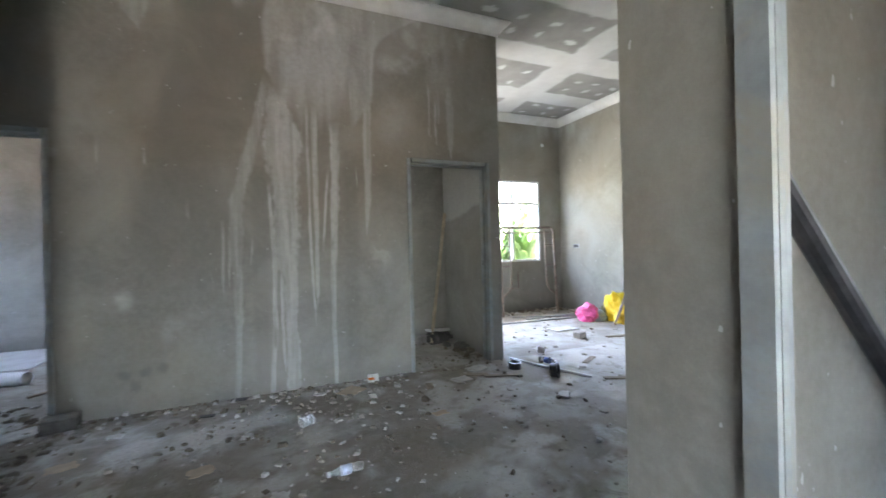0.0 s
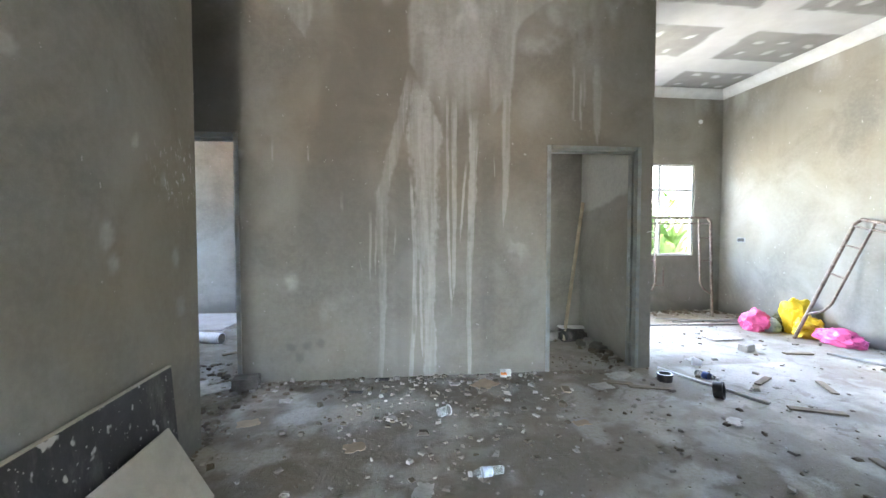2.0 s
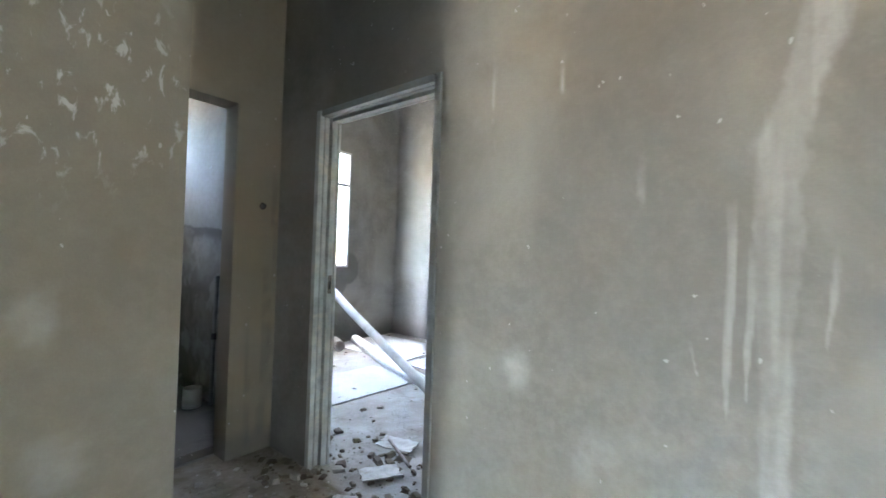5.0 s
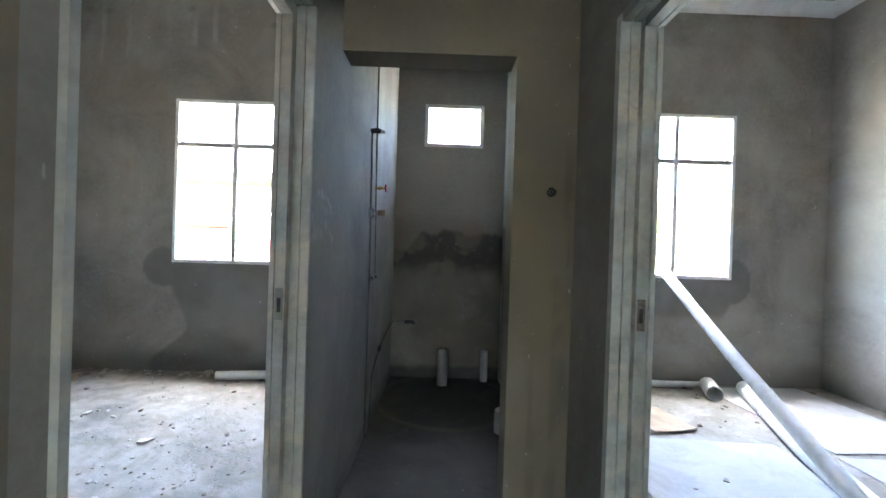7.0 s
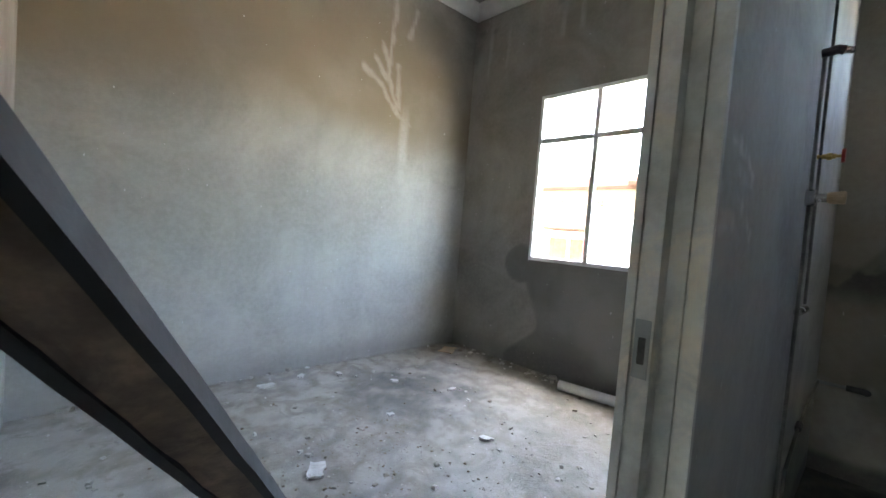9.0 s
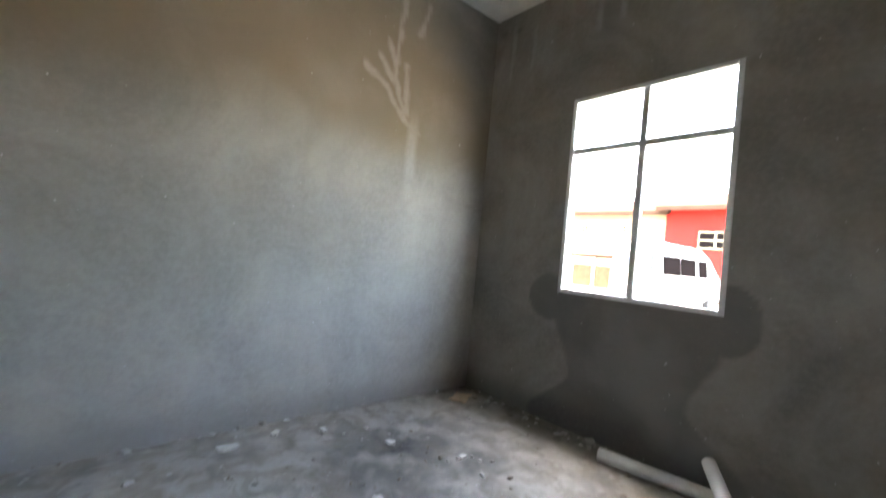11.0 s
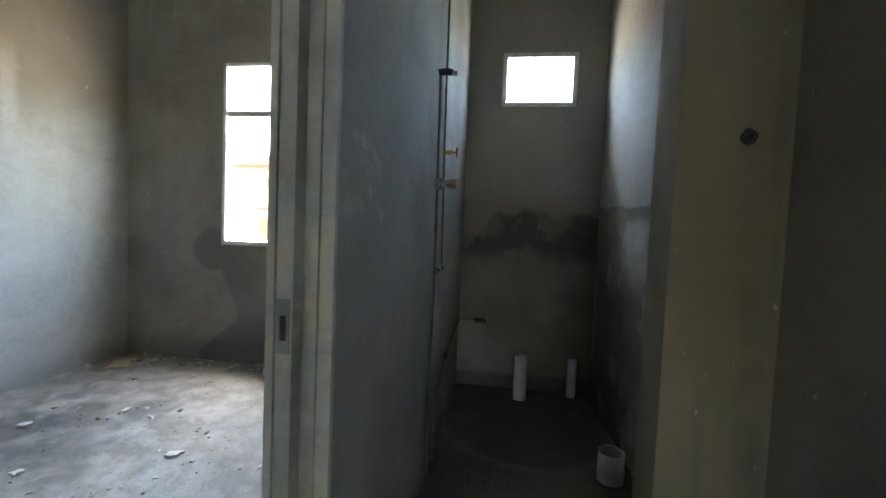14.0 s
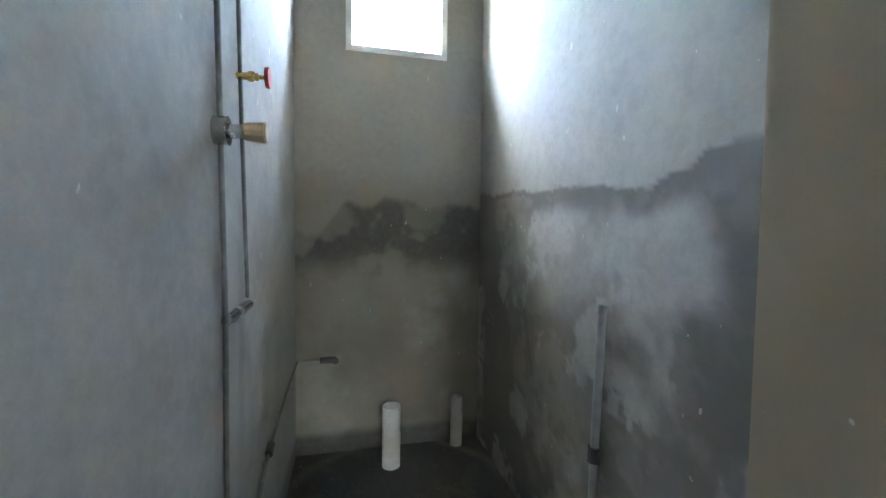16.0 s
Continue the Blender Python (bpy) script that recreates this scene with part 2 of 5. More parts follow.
def fbm(u, v, scale, octaves=4, seed=1):
    """Smooth value noise in 0..1 over two arrays of metres."""
    total, amp, norm = np.zeros_like(u), 1.0, 0.0
    for o in range(octaves):
        g = lattice(seed + 17 * o)
        x, y = u * scale * 2 ** o + 31.7 * o, v * scale * 2 ** o + 11.3 * o
        i, j = np.floor(x).astype(int), np.floor(y).astype(int)
        fx, fy = x - i, y - j
        fx, fy = fx * fx * (3 - 2 * fx), fy * fy * (3 - 2 * fy)
        n = g.shape[0]
        a, b = g[i % n, j % n], g[(i + 1) % n, j % n]
        c, d = g[i % n, (j + 1) % n], g[(i + 1) % n, (j + 1) % n]
        total += amp * ((a * (1 - fx) + b * fx) * (1 - fy) + (c * (1 - fx) + d * fx) * fy)
        norm += amp
        amp *= .5
    return total / norm


def smooth(a, b, x):
    t = np.clip((x - a) / (b - a), 0, 1)
    return t * t * (3 - 2 * t)


def block(name, xs, ys, zs, holes, material, step=0.0, stain=None, fine=None):
    """A block cut by the boxes in holes, as one closed mesh; step divides its long sides, stain gives its stain attribute."""
    spans = (xs, ys, zs)
    axes = []
    for a, (lo, hi) in enumerate(spans):
        cuts = {lo, hi, *[v for h in holes for v in h[a] if lo < v < hi]}
        if step and hi - lo > .3:
            n = max(1, int(round((hi - lo) / step)))
            for v in np.linspace(lo, hi, n + 1)[1:-1]:
                if min(abs(v - c) for c in cuts) > step * .3 if len(cuts) < 12 else True:
                    cuts.add(float(v))
        if fine and fine[0] == a:
            cuts |= {round(float(v), 5) for v in np.arange(*fine[1:])}
        axes.append(np.array(sorted(cuts)))
    mids = [(a[1:] + a[:-1]) / 2 for a in axes]
    full = np.ones([len(m) for m in mids], bool)
    for h in holes:
        inside = [(h[a][0] < mids[a]) & (mids[a] < h[a][1]) for a in range(3)]
        full &= ~(inside[0][:, None, None] & inside[1][None, :, None] & inside[2][None, None, :])
    shape = [len(a) for a in axes]
    pad = np.pad(full, 1)
    quads = []
    for axis in range(3):
        for side in (0, 1):
            near = [slice(1, -1)] * 3
            near[axis] = slice(0, -2) if side == 0 else slice(2, None)
            cell = np.argwhere(full & ~pad[tuple(near)])
            if not len(cell):
                continue
            u, v = (axis + 1) % 3, (axis + 2) % 3
            c = cell.copy()
            c[:, axis] += side
            corners = []
            for du, dv in ((0, 0), (1, 0), (1, 1), (0, 1)):
                k = c.copy()
                k[:, u] += du
                k[:, v] += dv
                corners.append((k[:, 0] * shape[1] + k[:, 1]) * shape[2] + k[:, 2])
            q = np.stack(corners, 1)
            quads.append(q if side else q[:, ::-1])
    quads = np.concatenate(quads)
    used, flat = np.unique(quads, return_inverse=True)
    k = used % shape[2]
    j = used // shape[2] % shape[1]
    i = used // (shape[1] * shape[2])
    pts = np.stack([axes[0][i], axes[1][j], axes[2][k]], 1)
    me = bpy.data.meshes.new(name)
    me.from_pydata(pts.tolist(), [], flat.reshape(-1, 4).tolist())
    me.materials.append(material)
    if stain is not None:
        got = np.clip(stain(pts), 0, 1)
        col = np.zeros((len(pts), 4), np.float32)
        col[:, :got.shape[1]] = got
        me.attributes.new("stain", 'FLOAT_COLOR', 'POINT').data.foreach_set("color", col.ravel())
    return tagged(new(name, me), kind="structure")


def finish(bm, name, material, soft=False):
    bmesh.ops.recalc_face_normals(bm, faces=bm.faces)
    me = bpy.data.meshes.new(name)
    bm.to_mesh(me)
    bm.free()
    for m in material if isinstance(material, (list, tuple)) else [material]:
        me.materials.append(m)
    if soft:
        me.polygons.foreach_set("use_smooth", [True] * len(me.polygons))
        me.set_sharp_from_angle(angle=radians(40))
    return me


def part(name, bm, material, parent, label="", soft=False):
    ob = new(name, finish(bm, name, material, soft))
    ob.parent = parent
    return tagged(ob, label)


def thing(name, label, category, m=None, group="", kind=""):
    ob = tagged(new(name), label, category, group, kind)
    ob.empty_display_size = .1
    if m is not None:
        ob.matrix_world = m
    return ob


def solo(name, bm, material, label, category, m=None, group="", soft=False, kind=""):
    ob = tagged(new(name, finish(bm, name, material, soft)), label, category, group, kind)
    if m is not None:
        ob.matrix_world = m
    return ob


def box(bm, lo, hi, bevel=0.0, m=None):
    r = bmesh.ops.create_cube(bm, size=1)
    vs = r["verts"]
    s = [hi[a] - lo[a] for a in range(3)]
    c = [(hi[a] + lo[a]) / 2 for a in range(3)]
    bmesh.ops.scale(bm, vec=s, verts=vs)
    bmesh.ops.translate(bm, vec=c, verts=vs)
    if bevel:
        es = list({e for v in vs for e in v.link_edges})
        out = bmesh.ops.bevel(bm, geom=es, offset=bevel, segments=2, affect='EDGES')
        vs = list({v for f in out["faces"] for v in f.verts} | {v for v in vs if v.is_valid})
    if m is not None:
        bmesh.ops.transform(bm, matrix=m, verts=vs)
    return bm


def boxed(lo, hi, bevel=0.0, m=None):
    return box(bmesh.new(), lo, hi, bevel, m)


def tube(bm, pts, r, inner=0.0, sides=12):
    """A round bar or, with inner, an open pipe along a polyline."""
    pts = [Vector(p) for p in pts]
    rings = {}
    up = None
    for which, rad in (("o", r), ("i", inner)):
        if not rad:
            continue
        rings[which] = []
        up = None
        for n, p in enumerate(pts):
            a = pts[min(n + 1, len(pts) - 1)] - pts[max(n - 1, 0)]
            a.normalize()
            if up is None:
                up = a.orthogonal().normalized()
            else:
                up = (up - a * up.dot(a)).normalized()
            side = a.cross(up)
            rings[which].append([bm.verts.new(p + (up * math.cos(q) + side * math.sin(q)) * rad) for q in [2 * math.pi * k / sides for k in range(sides)]])
    for ring in rings.values():
        for a, b in zip(ring, ring[1:]):
            for k in range(sides):
                bm.faces.new((a[k], a[(k + 1) % sides], b[(k + 1) % sides], b[k]))
    if inner:
        for e in (0, -1):
            a, b = rings["o"][e], rings["i"][e]
            for k in range(sides):
                bm.faces.new((a[k], a[(k + 1) % sides], b[(k + 1) % sides], b[k]))
    else:
        bm.faces.new(rings["o"][0])
        bm.faces.new(rings["o"][-1])
    return bm


def tubed(pts, r, inner=0.0, sides=12):
    return tube(bmesh.new(), pts, r, inner, sides)


def lathe(profile, sides=20, squash=None):
    """A turned body round z from (radius, height) pairs; squash shapes each vertex afterwards."""
    bm = bmesh.new()
    rings = [[bm.verts.new((r * math.cos(2 * math.pi * k / sides), r * math.sin(2 * math.pi * k / sides), z)) for k in range(sides)] for r, z in profile]
    for a, b in zip(rings, rings[1:]):
        for k in range(sides):
            bm.faces.new((a[k], a[(k + 1) % sides], b[(k + 1) % sides], b[k]))
    bm.faces.new(rings[0])
    bm.faces.new(rings[-1])
    if squash:
        for v in bm.verts:
            v.co = squash(v.co)
    return bm


def crumple(bm, amount, scale, seed=0):
    for v in bm.verts:
        v.co += noise.noise_vector(v.co * scale + Vector((seed, seed * 2.3, 0))) * amount
    return bm


def sheet(w, d, t, bend=0.0, seed=0, n=6, ragged=0.0):
    """A thin sheet with thickness, bent and torn if asked, lying on z = 0."""
    bm = bmesh.new()
    rnd = random.Random(seed)
    grid = {}
    for i in range(n + 1):
        for j in range(n + 1):
            x, y = (i / n - .5) * w, (j / n - .5) * d
            if ragged and (i in (0, n) or j in (0, n)):
                x += rnd.uniform(-ragged, ragged)
                y += rnd.uniform(-ragged, ragged)
            z = bend * (.5 + .5 * noise.noise(Vector((x * 6, y * 6, seed)))) if bend else 0
            grid[i, j, 0] = bm.verts.new((x, y, z))
            grid[i, j, 1] = bm.verts.new((x, y, z + t))
    for i in range(n):
        for j in range(n):
            bm.faces.new((grid[i, j, 1], grid[i + 1, j, 1], grid[i + 1, j + 1, 1], grid[i, j + 1, 1]))
            bm.faces.new((grid[i, j, 0], grid[i, j + 1, 0], grid[i + 1, j + 1, 0], grid[i + 1, j, 0]))
    for k in range(n):
        for a, b in (((k, 0), (k + 1, 0)), ((k, n), (k + 1, n)), ((0, k), (0, k + 1)), ((n, k), (n, k + 1))):
            bm.faces.new((grid[*a, 0], grid[*b, 0], grid[*b, 1], grid[*a, 1]))
    return bm


# ---- the shell of the house ----
NORTH = 4.374          # hall face of the stained wall
LEFT = -.883           # hall face of the bedroom wall
CORR = 3.28            # corridor face of the first bedroom's wall
BATH_X = -2.427        # corridor face of the bathroom wall
BATH_T = .165          # its thickness
WEST = -4.67           # inner face of the outer wall
LIV_N, LIV_E = 6.958, 5.66
TOP = 4.0
HALL_Z, ROOM_Z = 3.63, 3.87
DOOR_B = (-2.005, -1.035)
DOOR_A = (-2.015, -1.05)
CLOSET = (1.695, 2.62)
SIDE_X, SIDE_END, SIDE_DOOR = 1.14, 1.194, (.045, .945)
WIN_A = (1.093, 2.295, 1.086, 2.72)
WIN_B = (5.54, 6.74, 1.08, 2.75)
WIN_BATH = (3.587, 4.157, 2.294, 2.708)
WIN_LIV = (3.40, 5.18, .935, 2.435)


def none(p):
    return np.zeros((len(p), 3))


def base_damp(z, u, seed, high=.16):
    return smooth(high * 1.6, high * .3, z + .12 * (fbm(u, z, 3, 3, seed) - .5)) * .55


def drip(x, z, cx, width, top, bottom, seed, lean=0.0, fade=.35):
    """One run of lime wash down a wall, wavering and ragged at its sides."""
    way = cx + lean * (top - z) + .035 * (fbm(z * 0 + seed, z, 2.2, 3, seed) - .5) * 2
    w = width * (.65 + .7 * fbm(z * 0 + seed * 3.1, z, 5, 3, seed + 5))
    body = smooth(1.1, .45, np.abs(x - way) / w) * (.72 + .28 * fbm(x * 2, z * .4, 9, 3, seed + 7))
    return body * smooth(bottom - .04, bottom + .05, z) * smooth(top + .15, top - fade, z)


def streak(x, z, pts, strength, seed):
    """One run of lime wash from (x, z, half width) stations, top first; it wavers, and ends in a tip above the floor."""
    at = pts[::-1]
    zs = [q[1] for q in at]
    way = np.interp(z, zs, [q[0] for q in at]) + .008 * (fbm(z * 0 + seed, z, 4, 3, seed) - .5) * 2
    w = np.interp(z, zs, [q[2] for q in at]) * (.72 + .56 * fbm(z * 0 + seed * 3.1, z, 6, 3, seed + 5))
    low = zs[0]
    if low > .05:
        w = w * (.25 + .75 * smooth(low, low + .16, z))
    rag = .55 * (fbm(x * 2.2, z * .35, 14, 4, seed + 9) - .5) + .5 * (fbm(x, z, 26, 3, seed + 11) - .5) * smooth(.012, .05, w)
    body = smooth(1.15, .70, np.abs(x - way) / w + rag) * (.52 + .48 * smooth(.25, .7, fbm(x * 3.5, z * .22, 10, 4, seed + 7)))
    return strength * body * smooth(low - .012, low + .012, z) * smooth(pts[0][1] + .03, pts[0][1] - .22, z)


def stained_wall(p):
    x, z = p[:, 0], p[:, 2]
    out = none(p)
    runs = [
        # the broad middle run and the two thin ones at its left
        streak(x, z, [(.50, 2.72, .06), (.56, 2.26, .15), (.565, 1.43, .125), (.575, 1.14, .105), (.595, .95, .060), (.605, 0, .055)], .66, 40),
        streak(x, z, [(.43, 1.85, .016), (.47, 1.18, .020), (.46, .52, .024), (.43, 0, .020)], .80, 43),
        streak(x, z, [(.52, 1.16, .014), (.52, .63, .016), (.54, .17, .010)], .72, 46),
        # the one that slants away to the left
        streak(x, z, [(.44, 2.78, .03), (.37, 2.40, .045), (.29, 2.08, .055), (.19, 1.68, .062), (.17, 1.30, .05), (.18, .63, .030), (.16, 0, .028)], .42, 49),
        streak(x, z, [(.42, 2.72, .011), (.37, 2.45, .011), (.375, 2.18, .009)], .70, 52),
        streak(x, z, [(.07, 1.55, .016), (.07, .87, .009)], .45, 55),
        streak(x, z, [(.115, 1.45, .014), (.12, .93, .009)], .45, 58),
        streak(x, z, [(.31, 1.45, .009), (.28, 1.10, .007)], .40, 60),
        # the thin runs at its right
        streak(x, z, [(.76, 2.62, .012), (.77, 1.43, .014), (.80, .54, .011)], .74, 61),
        streak(x, z, [(.82, 2.62, .026), (.83, 1.44, .024), (.82, .72, .014)], .66, 64),
        streak(x, z, [(.94, 2.02, .013), (.895, 1.44, .012), (.88, 1.22, .009)], .72, 67),
        streak(x, z, [(1.0, 2.45, .040), (.99, 1.60, .042), (.97, .96, .026), (.96, .50, .024), (.97, 0, .020)], .70, 70),
        streak(x, z, [(1.04, 2.25, .012), (1.03, 1.88, .010)], .55, 72),
        streak(x, z, [(1.31, 2.75, .042), (1.30, 1.83, .034), (1.28, 1.36, .014)], .46, 73),
        streak(x, z, [(1.12, 3.2, .03), (1.15, 2.86, .02), (1.16, 2.5, .01)], .45, 74),
        # over the store room door
        streak(x, z, [(1.945, 2.95, .014), (1.94, 2.29, .011)], .52, 76),
        streak(x, z, [(2.012, 2.80, .012), (2.015, 2.27, .010)], .48, 79),
        streak(x, z, [(2.05, 2.95, .014), (2.05, 2.44, .011)], .40, 82),
        streak(x, z, [(2.165, 3.0, .045), (2.18, 2.14, .028)], .36, 85),
        # short flecks
        streak(x, z, [(-.755, 2.16, .009), (-.755, 1.88, .008)], .55, 88),
        streak(x, z, [(-.75, 1.84, .008), (-.75, 1.66, .007)], .45, 91),
        streak(x, z, [(-.45, 2.10, .009), (-.452, 1.92, .010)], .75, 94),
        streak(x, z, [(-.17, 1.72, .02), (-.17, 1.47, .014)], .35, 97),
        streak(x, z, [(1.19, 2.02, .009), (1.20, 1.82, .007)], .75, 99),
        streak(x, z, [(-.03, 1.12, .009), (.0, .97, .006)], .75, 98),
        # skim coat trowelled on under the cornice
        streak(x, z, [(-.56, 3.75, .19), (-.53, 3.25, .14), (-.47, 2.98, .04)], .36, 86),
    ]
    run = np.max(runs, axis=0)
    edge = .05 * (fbm(x * 0 + 5, z, 5, 3, 71) - .5)
    left = np.interp(z, [2.2, 2.74, 2.82, 3.2, 3.36, 3.6], [.52, .47, .42, .385, .42, .5])
    right = np.interp(z, [2.2, 2.64, 3.0, 3.14, 3.26, 3.41, 3.6], [1.05, 1.36, 1.40, 1.42, 1.50, 1.70, 2.0])
    inside = smooth(-.012, .03, x - left + edge) * smooth(-.012, .03, right - x + edge)
    fall = smooth(2.15, 2.75, z + .9 * (fbm(x * 2.4, z * .12, 3, 4, 77) - .5))
    wash = inside * fall * (.20 + .34 * smooth(.25, .7, fbm(x * 2, z * .35, 4, 4, 79)))
    wash += .20 * smooth(.30, .05, np.hypot((x - 1.55) * .9, (z - 2.42) * .9) + .2 * (fbm(x, z, 3, 3, 80) - .5))
    wash += .22 * smooth(.2, .05, np.abs(x - 2.07)) * smooth(2.6, 3.0, z) * smooth(.3, .6, fbm(x * 2, z * .5, 5, 3, 78))
    wash += .10 * smooth(2.0, 1.1, z + .4 * (fbm(x, z, 1.2, 3, 76) - .5))
    # swirls of skim coat under the cornice
    for cx, cz, ra, rb in ((1.58, 3.22, .34, .30), (.72, 3.32, .38, .22)):
        d = np.hypot((x - cx) / ra, (z - cz) / rb) + .7 * (fbm(x, z, 3.5, 4, 83) - .5)
        wash += .38 * smooth(.34, .05, np.abs(d - .8)) * smooth(.25, .6, fbm(x, z, 6, 3, 85)) * smooth(-.4, .3, np.sin(np.arctan2(z - cz, x - cx) * 1.0 + 2.2))
    wash += .5 * smooth(.60, .75, fbm(x * 1.4, z, 2.2, 4, 81)) * smooth(3.1, 3.5, z)
    for cx, cz, rr, s in ((-.62, .88, .09, .5), (1.42, 1.18, .16, .28), (-.30, .62, .12, .2), (-1.02, 2.0, .05, .3)):
        wash += s * smooth(rr, rr * .2, np.hypot(x - cx, (z - cz) * .8)) * smooth(.25, .6, fbm(x, z, 12, 3, 90))
    out[:, 0] = np.maximum(run * smooth(.02, .35, fbm(x, z * .5, 9, 3, 13)), np.clip(wash, 0, .75))
    damp = smooth(.50, .68, fbm(x, z * .55, 1.3, 4, 31)) * .30 * smooth(.2, 1.0, z)
    damp += smooth(.09, .03, np.abs(x - .36)) * smooth(2.2, 1.6, z) * .26 + smooth(.09, .03, np.abs(x - 1.14)) * smooth(2.2, 1.8, z) * .20
    for cx, cz in ((-.62, .30), (-.48, .31), (-.38, .33), (-.55, .2)):
        damp += .55 * smooth(.06, .015, np.hypot(x - cx, z - cz) + .05 * (fbm(x, z, 20, 3, 41) - .5))
    out[:, 1] = np.maximum(np.clip(damp, 0, .6), base_damp(z, x, 51, .1) * .6)
    out[:, 2] = smooth(.45, .7, fbm(x, z, .8, 3, 61)) * .25 + .13 * smooth(1.55, 2.05, z + .3 * (fbm(x, z, 1.5, 3, 62) - .5))
    # bathroom side of the same wall line
    bath = (p[:, 0] < -2.5) & (p[:, 1] < NORTH + .01)
    if bath.any():
        out[bath] = bath_right(p[bath])
    return out


def scar(x, z, pts, w, seed):
    """A trowel scar along a few points of a wall."""
    d = np.full(len(x), 9.0)
    for (x0, z0), (x1, z1) in zip(pts, pts[1:]):
        t = np.clip(((x - x0) * (x1 - x0) + (z - z0) * (z1 - z0)) / ((x1 - x0) ** 2 + (z1 - z0) ** 2), 0, 1)
        d = np.minimum(d, np.hypot(x - x0 - t * (x1 - x0), z - z0 - t * (z1 - z0)))
    return smooth(w * 1.5, w * .4, d + w * 1.6 * (fbm(x, z, 18, 3, seed) - .5))


def bath_right(p):
    x, z = p[:, 0], p[:, 2]
    out = none(p)
    n, f = fbm(x, z, 5, 4, 101), fbm(x, z, 16, 4, 102)
    line = np.interp(x, [-4.5, -4.43, -3.56, -3.13, -3.04, -2.95, -2.8], [1.52, 1.52, 1.48, 1.445, 1.47, 1.515, 1.51])
    line = line + .035 * (fbm(x, z * 0, 24, 3, 104) - .5) + .03 * (fbm(x, z * 0, 7, 3, 103) - .5)
    lower = smooth(line + .006, line - .006, z)
    # the coat edge's thin shadow, put into the colour as a dark line
    lip = smooth(.022, .004, np.abs(z - line + .010)) * smooth(.25, .5, fbm(x, z, 12, 3, 112))
    pale = smooth(.30, .10, np.hypot((x + 3.13) * .95, (z - 1.25) * 1.5) + .22 * (n - .5) + .12 * (f - .5))
    pale = np.maximum(pale, .7 * smooth(.34, .12, np.hypot((x + 3.62) * .7, (z - 1.22) * 1.2) + .30 * (n - .5)))
    pale = pale * smooth(.03, .11, line - z)
    flakes = smooth(.48, .60, fbm(x + .25 * n, z + .25 * f, 5, 6, 105)) * smooth(.03, .12, line - z)
    under = smooth(.17, .05, line - z) * smooth(.35, .55, fbm(x, z, 9, 5, 106)) * .50
    side = smooth(-3.02, -2.90, x + .10 * (f - .5)) * smooth(.75, 1.0, z) * .36
    blue = smooth(-3.30, -3.18, x + .10 * (f - .5)) * smooth(1.14, 1.02, z + .10 * (n - .5)) * (.08 + .20 * smooth(.45, .6, f))
    corner = smooth(.02, -.06, x + np.interp(z, [0, .32, 1.11, 1.5], [3.70, 3.84, 4.15, 4.30]) + .03 * (f - .5)) * .50
    wet_and_shade = .15 + under + side + blue + corner + .30 * smooth(.48, .58, fbm(x, z, 11, 5, 107)) + .5 * lip
    wet_and_shade += .55 * scar(x, z, [(-3.40, 1.36), (-3.30, 1.31), (-3.21, 1.27), (-3.10, 1.245), (-3.0, 1.24)], .012, 108)
    wet_and_shade += .45 * scar(x, z, [(-3.19, 1.34), (-3.15, 1.37), (-3.10, 1.43)], .008, 109) + .4 * scar(x, z, [(-4.02, 1.36), (-3.94, 1.1), (-3.80, .7)], .012, 111)
    out[:, 1] = lower * np.clip(wet_and_shade * (1 - .85 * pale), 0, .72)
    # above the real coat edge, window light is put into the colour as white
    out[:, 0] = lower * np.clip(.46 * pale + .42 * flakes * smooth(.3, .6, n) * (1 - side * 2), 0, .6) + (1 - lower) * (.22 + .16 * smooth(.35, .7, fbm(x, z, 2.2, 4, 113)))
    out[:, 1] = np.maximum(out[:, 1], smooth(.20, .13, z) * .95)
    return out


def bath_left(p):
    x, z = p[:, 0], p[:, 2]
    out = none(p)
    room = p[:, 1] < 3.2
    out[:, 0] = .10 + .22 * smooth(.4, .7, fbm(x, z, 1.4, 4, 111))
    scr = np.zeros(len(p))
    for x0, z0, x1, z1, s in ((-2.12, 1.52, -2.22, 1.52, .5), (-2.22, 1.52, -2.31, 1.475, .6), (-2.31, 1.475, -2.30, 1.42, .4), (-2.16, 1.42, -2.25, 1.40, .4), (-2.25, 1.40, -2.36, 1.335, .5),
                              (-2.05, 1.42, -2.14, 1.44, .35), (-2.06, 1.34, -2.13, 1.36, .3), (-2.18, 1.47, -2.27, 1.455, .35), (-2.1, 1.38, -2.2, 1.36, .3)):
        t = np.clip(((x - x0) * (x1 - x0) + (z - z0) * (z1 - z0)) / ((x1 - x0) ** 2 + (z1 - z0) ** 2), 0, 1)
        d = np.hypot(x - x0 - t * (x1 - x0), z - z0 - t * (z1 - z0)) + .03 * (fbm(x, z, 14, 3, 113) - .5)
        scr = np.maximum(scr, s * smooth(.022, .004, d) * smooth(.3, .6, fbm(x * 1.5, z, 30, 2, 114)))
    out[:, 0] += scr
    edge = x < BATH_X - .09
    out[:, 1] = np.where(edge, smooth(.5, .8, fbm(x, z, 2, 4, 115)) * .3, .18 * smooth(.45, .7, fbm(x, z * .4, 2, 4, 116)))
    for cx, w in ((-3.20, .022), (-3.40, .018)):
        out[:, 1] += .22 * smooth(w * 2.2, w, np.abs(x - cx - .01 * np.sin(z * 3))) * smooth(.6, .7, z)
    out[:, 1] = np.maximum(out[:, 1], smooth(.19, .12, z) * .95 * edge)
    out[room] = room_walls(p[room])
    return out


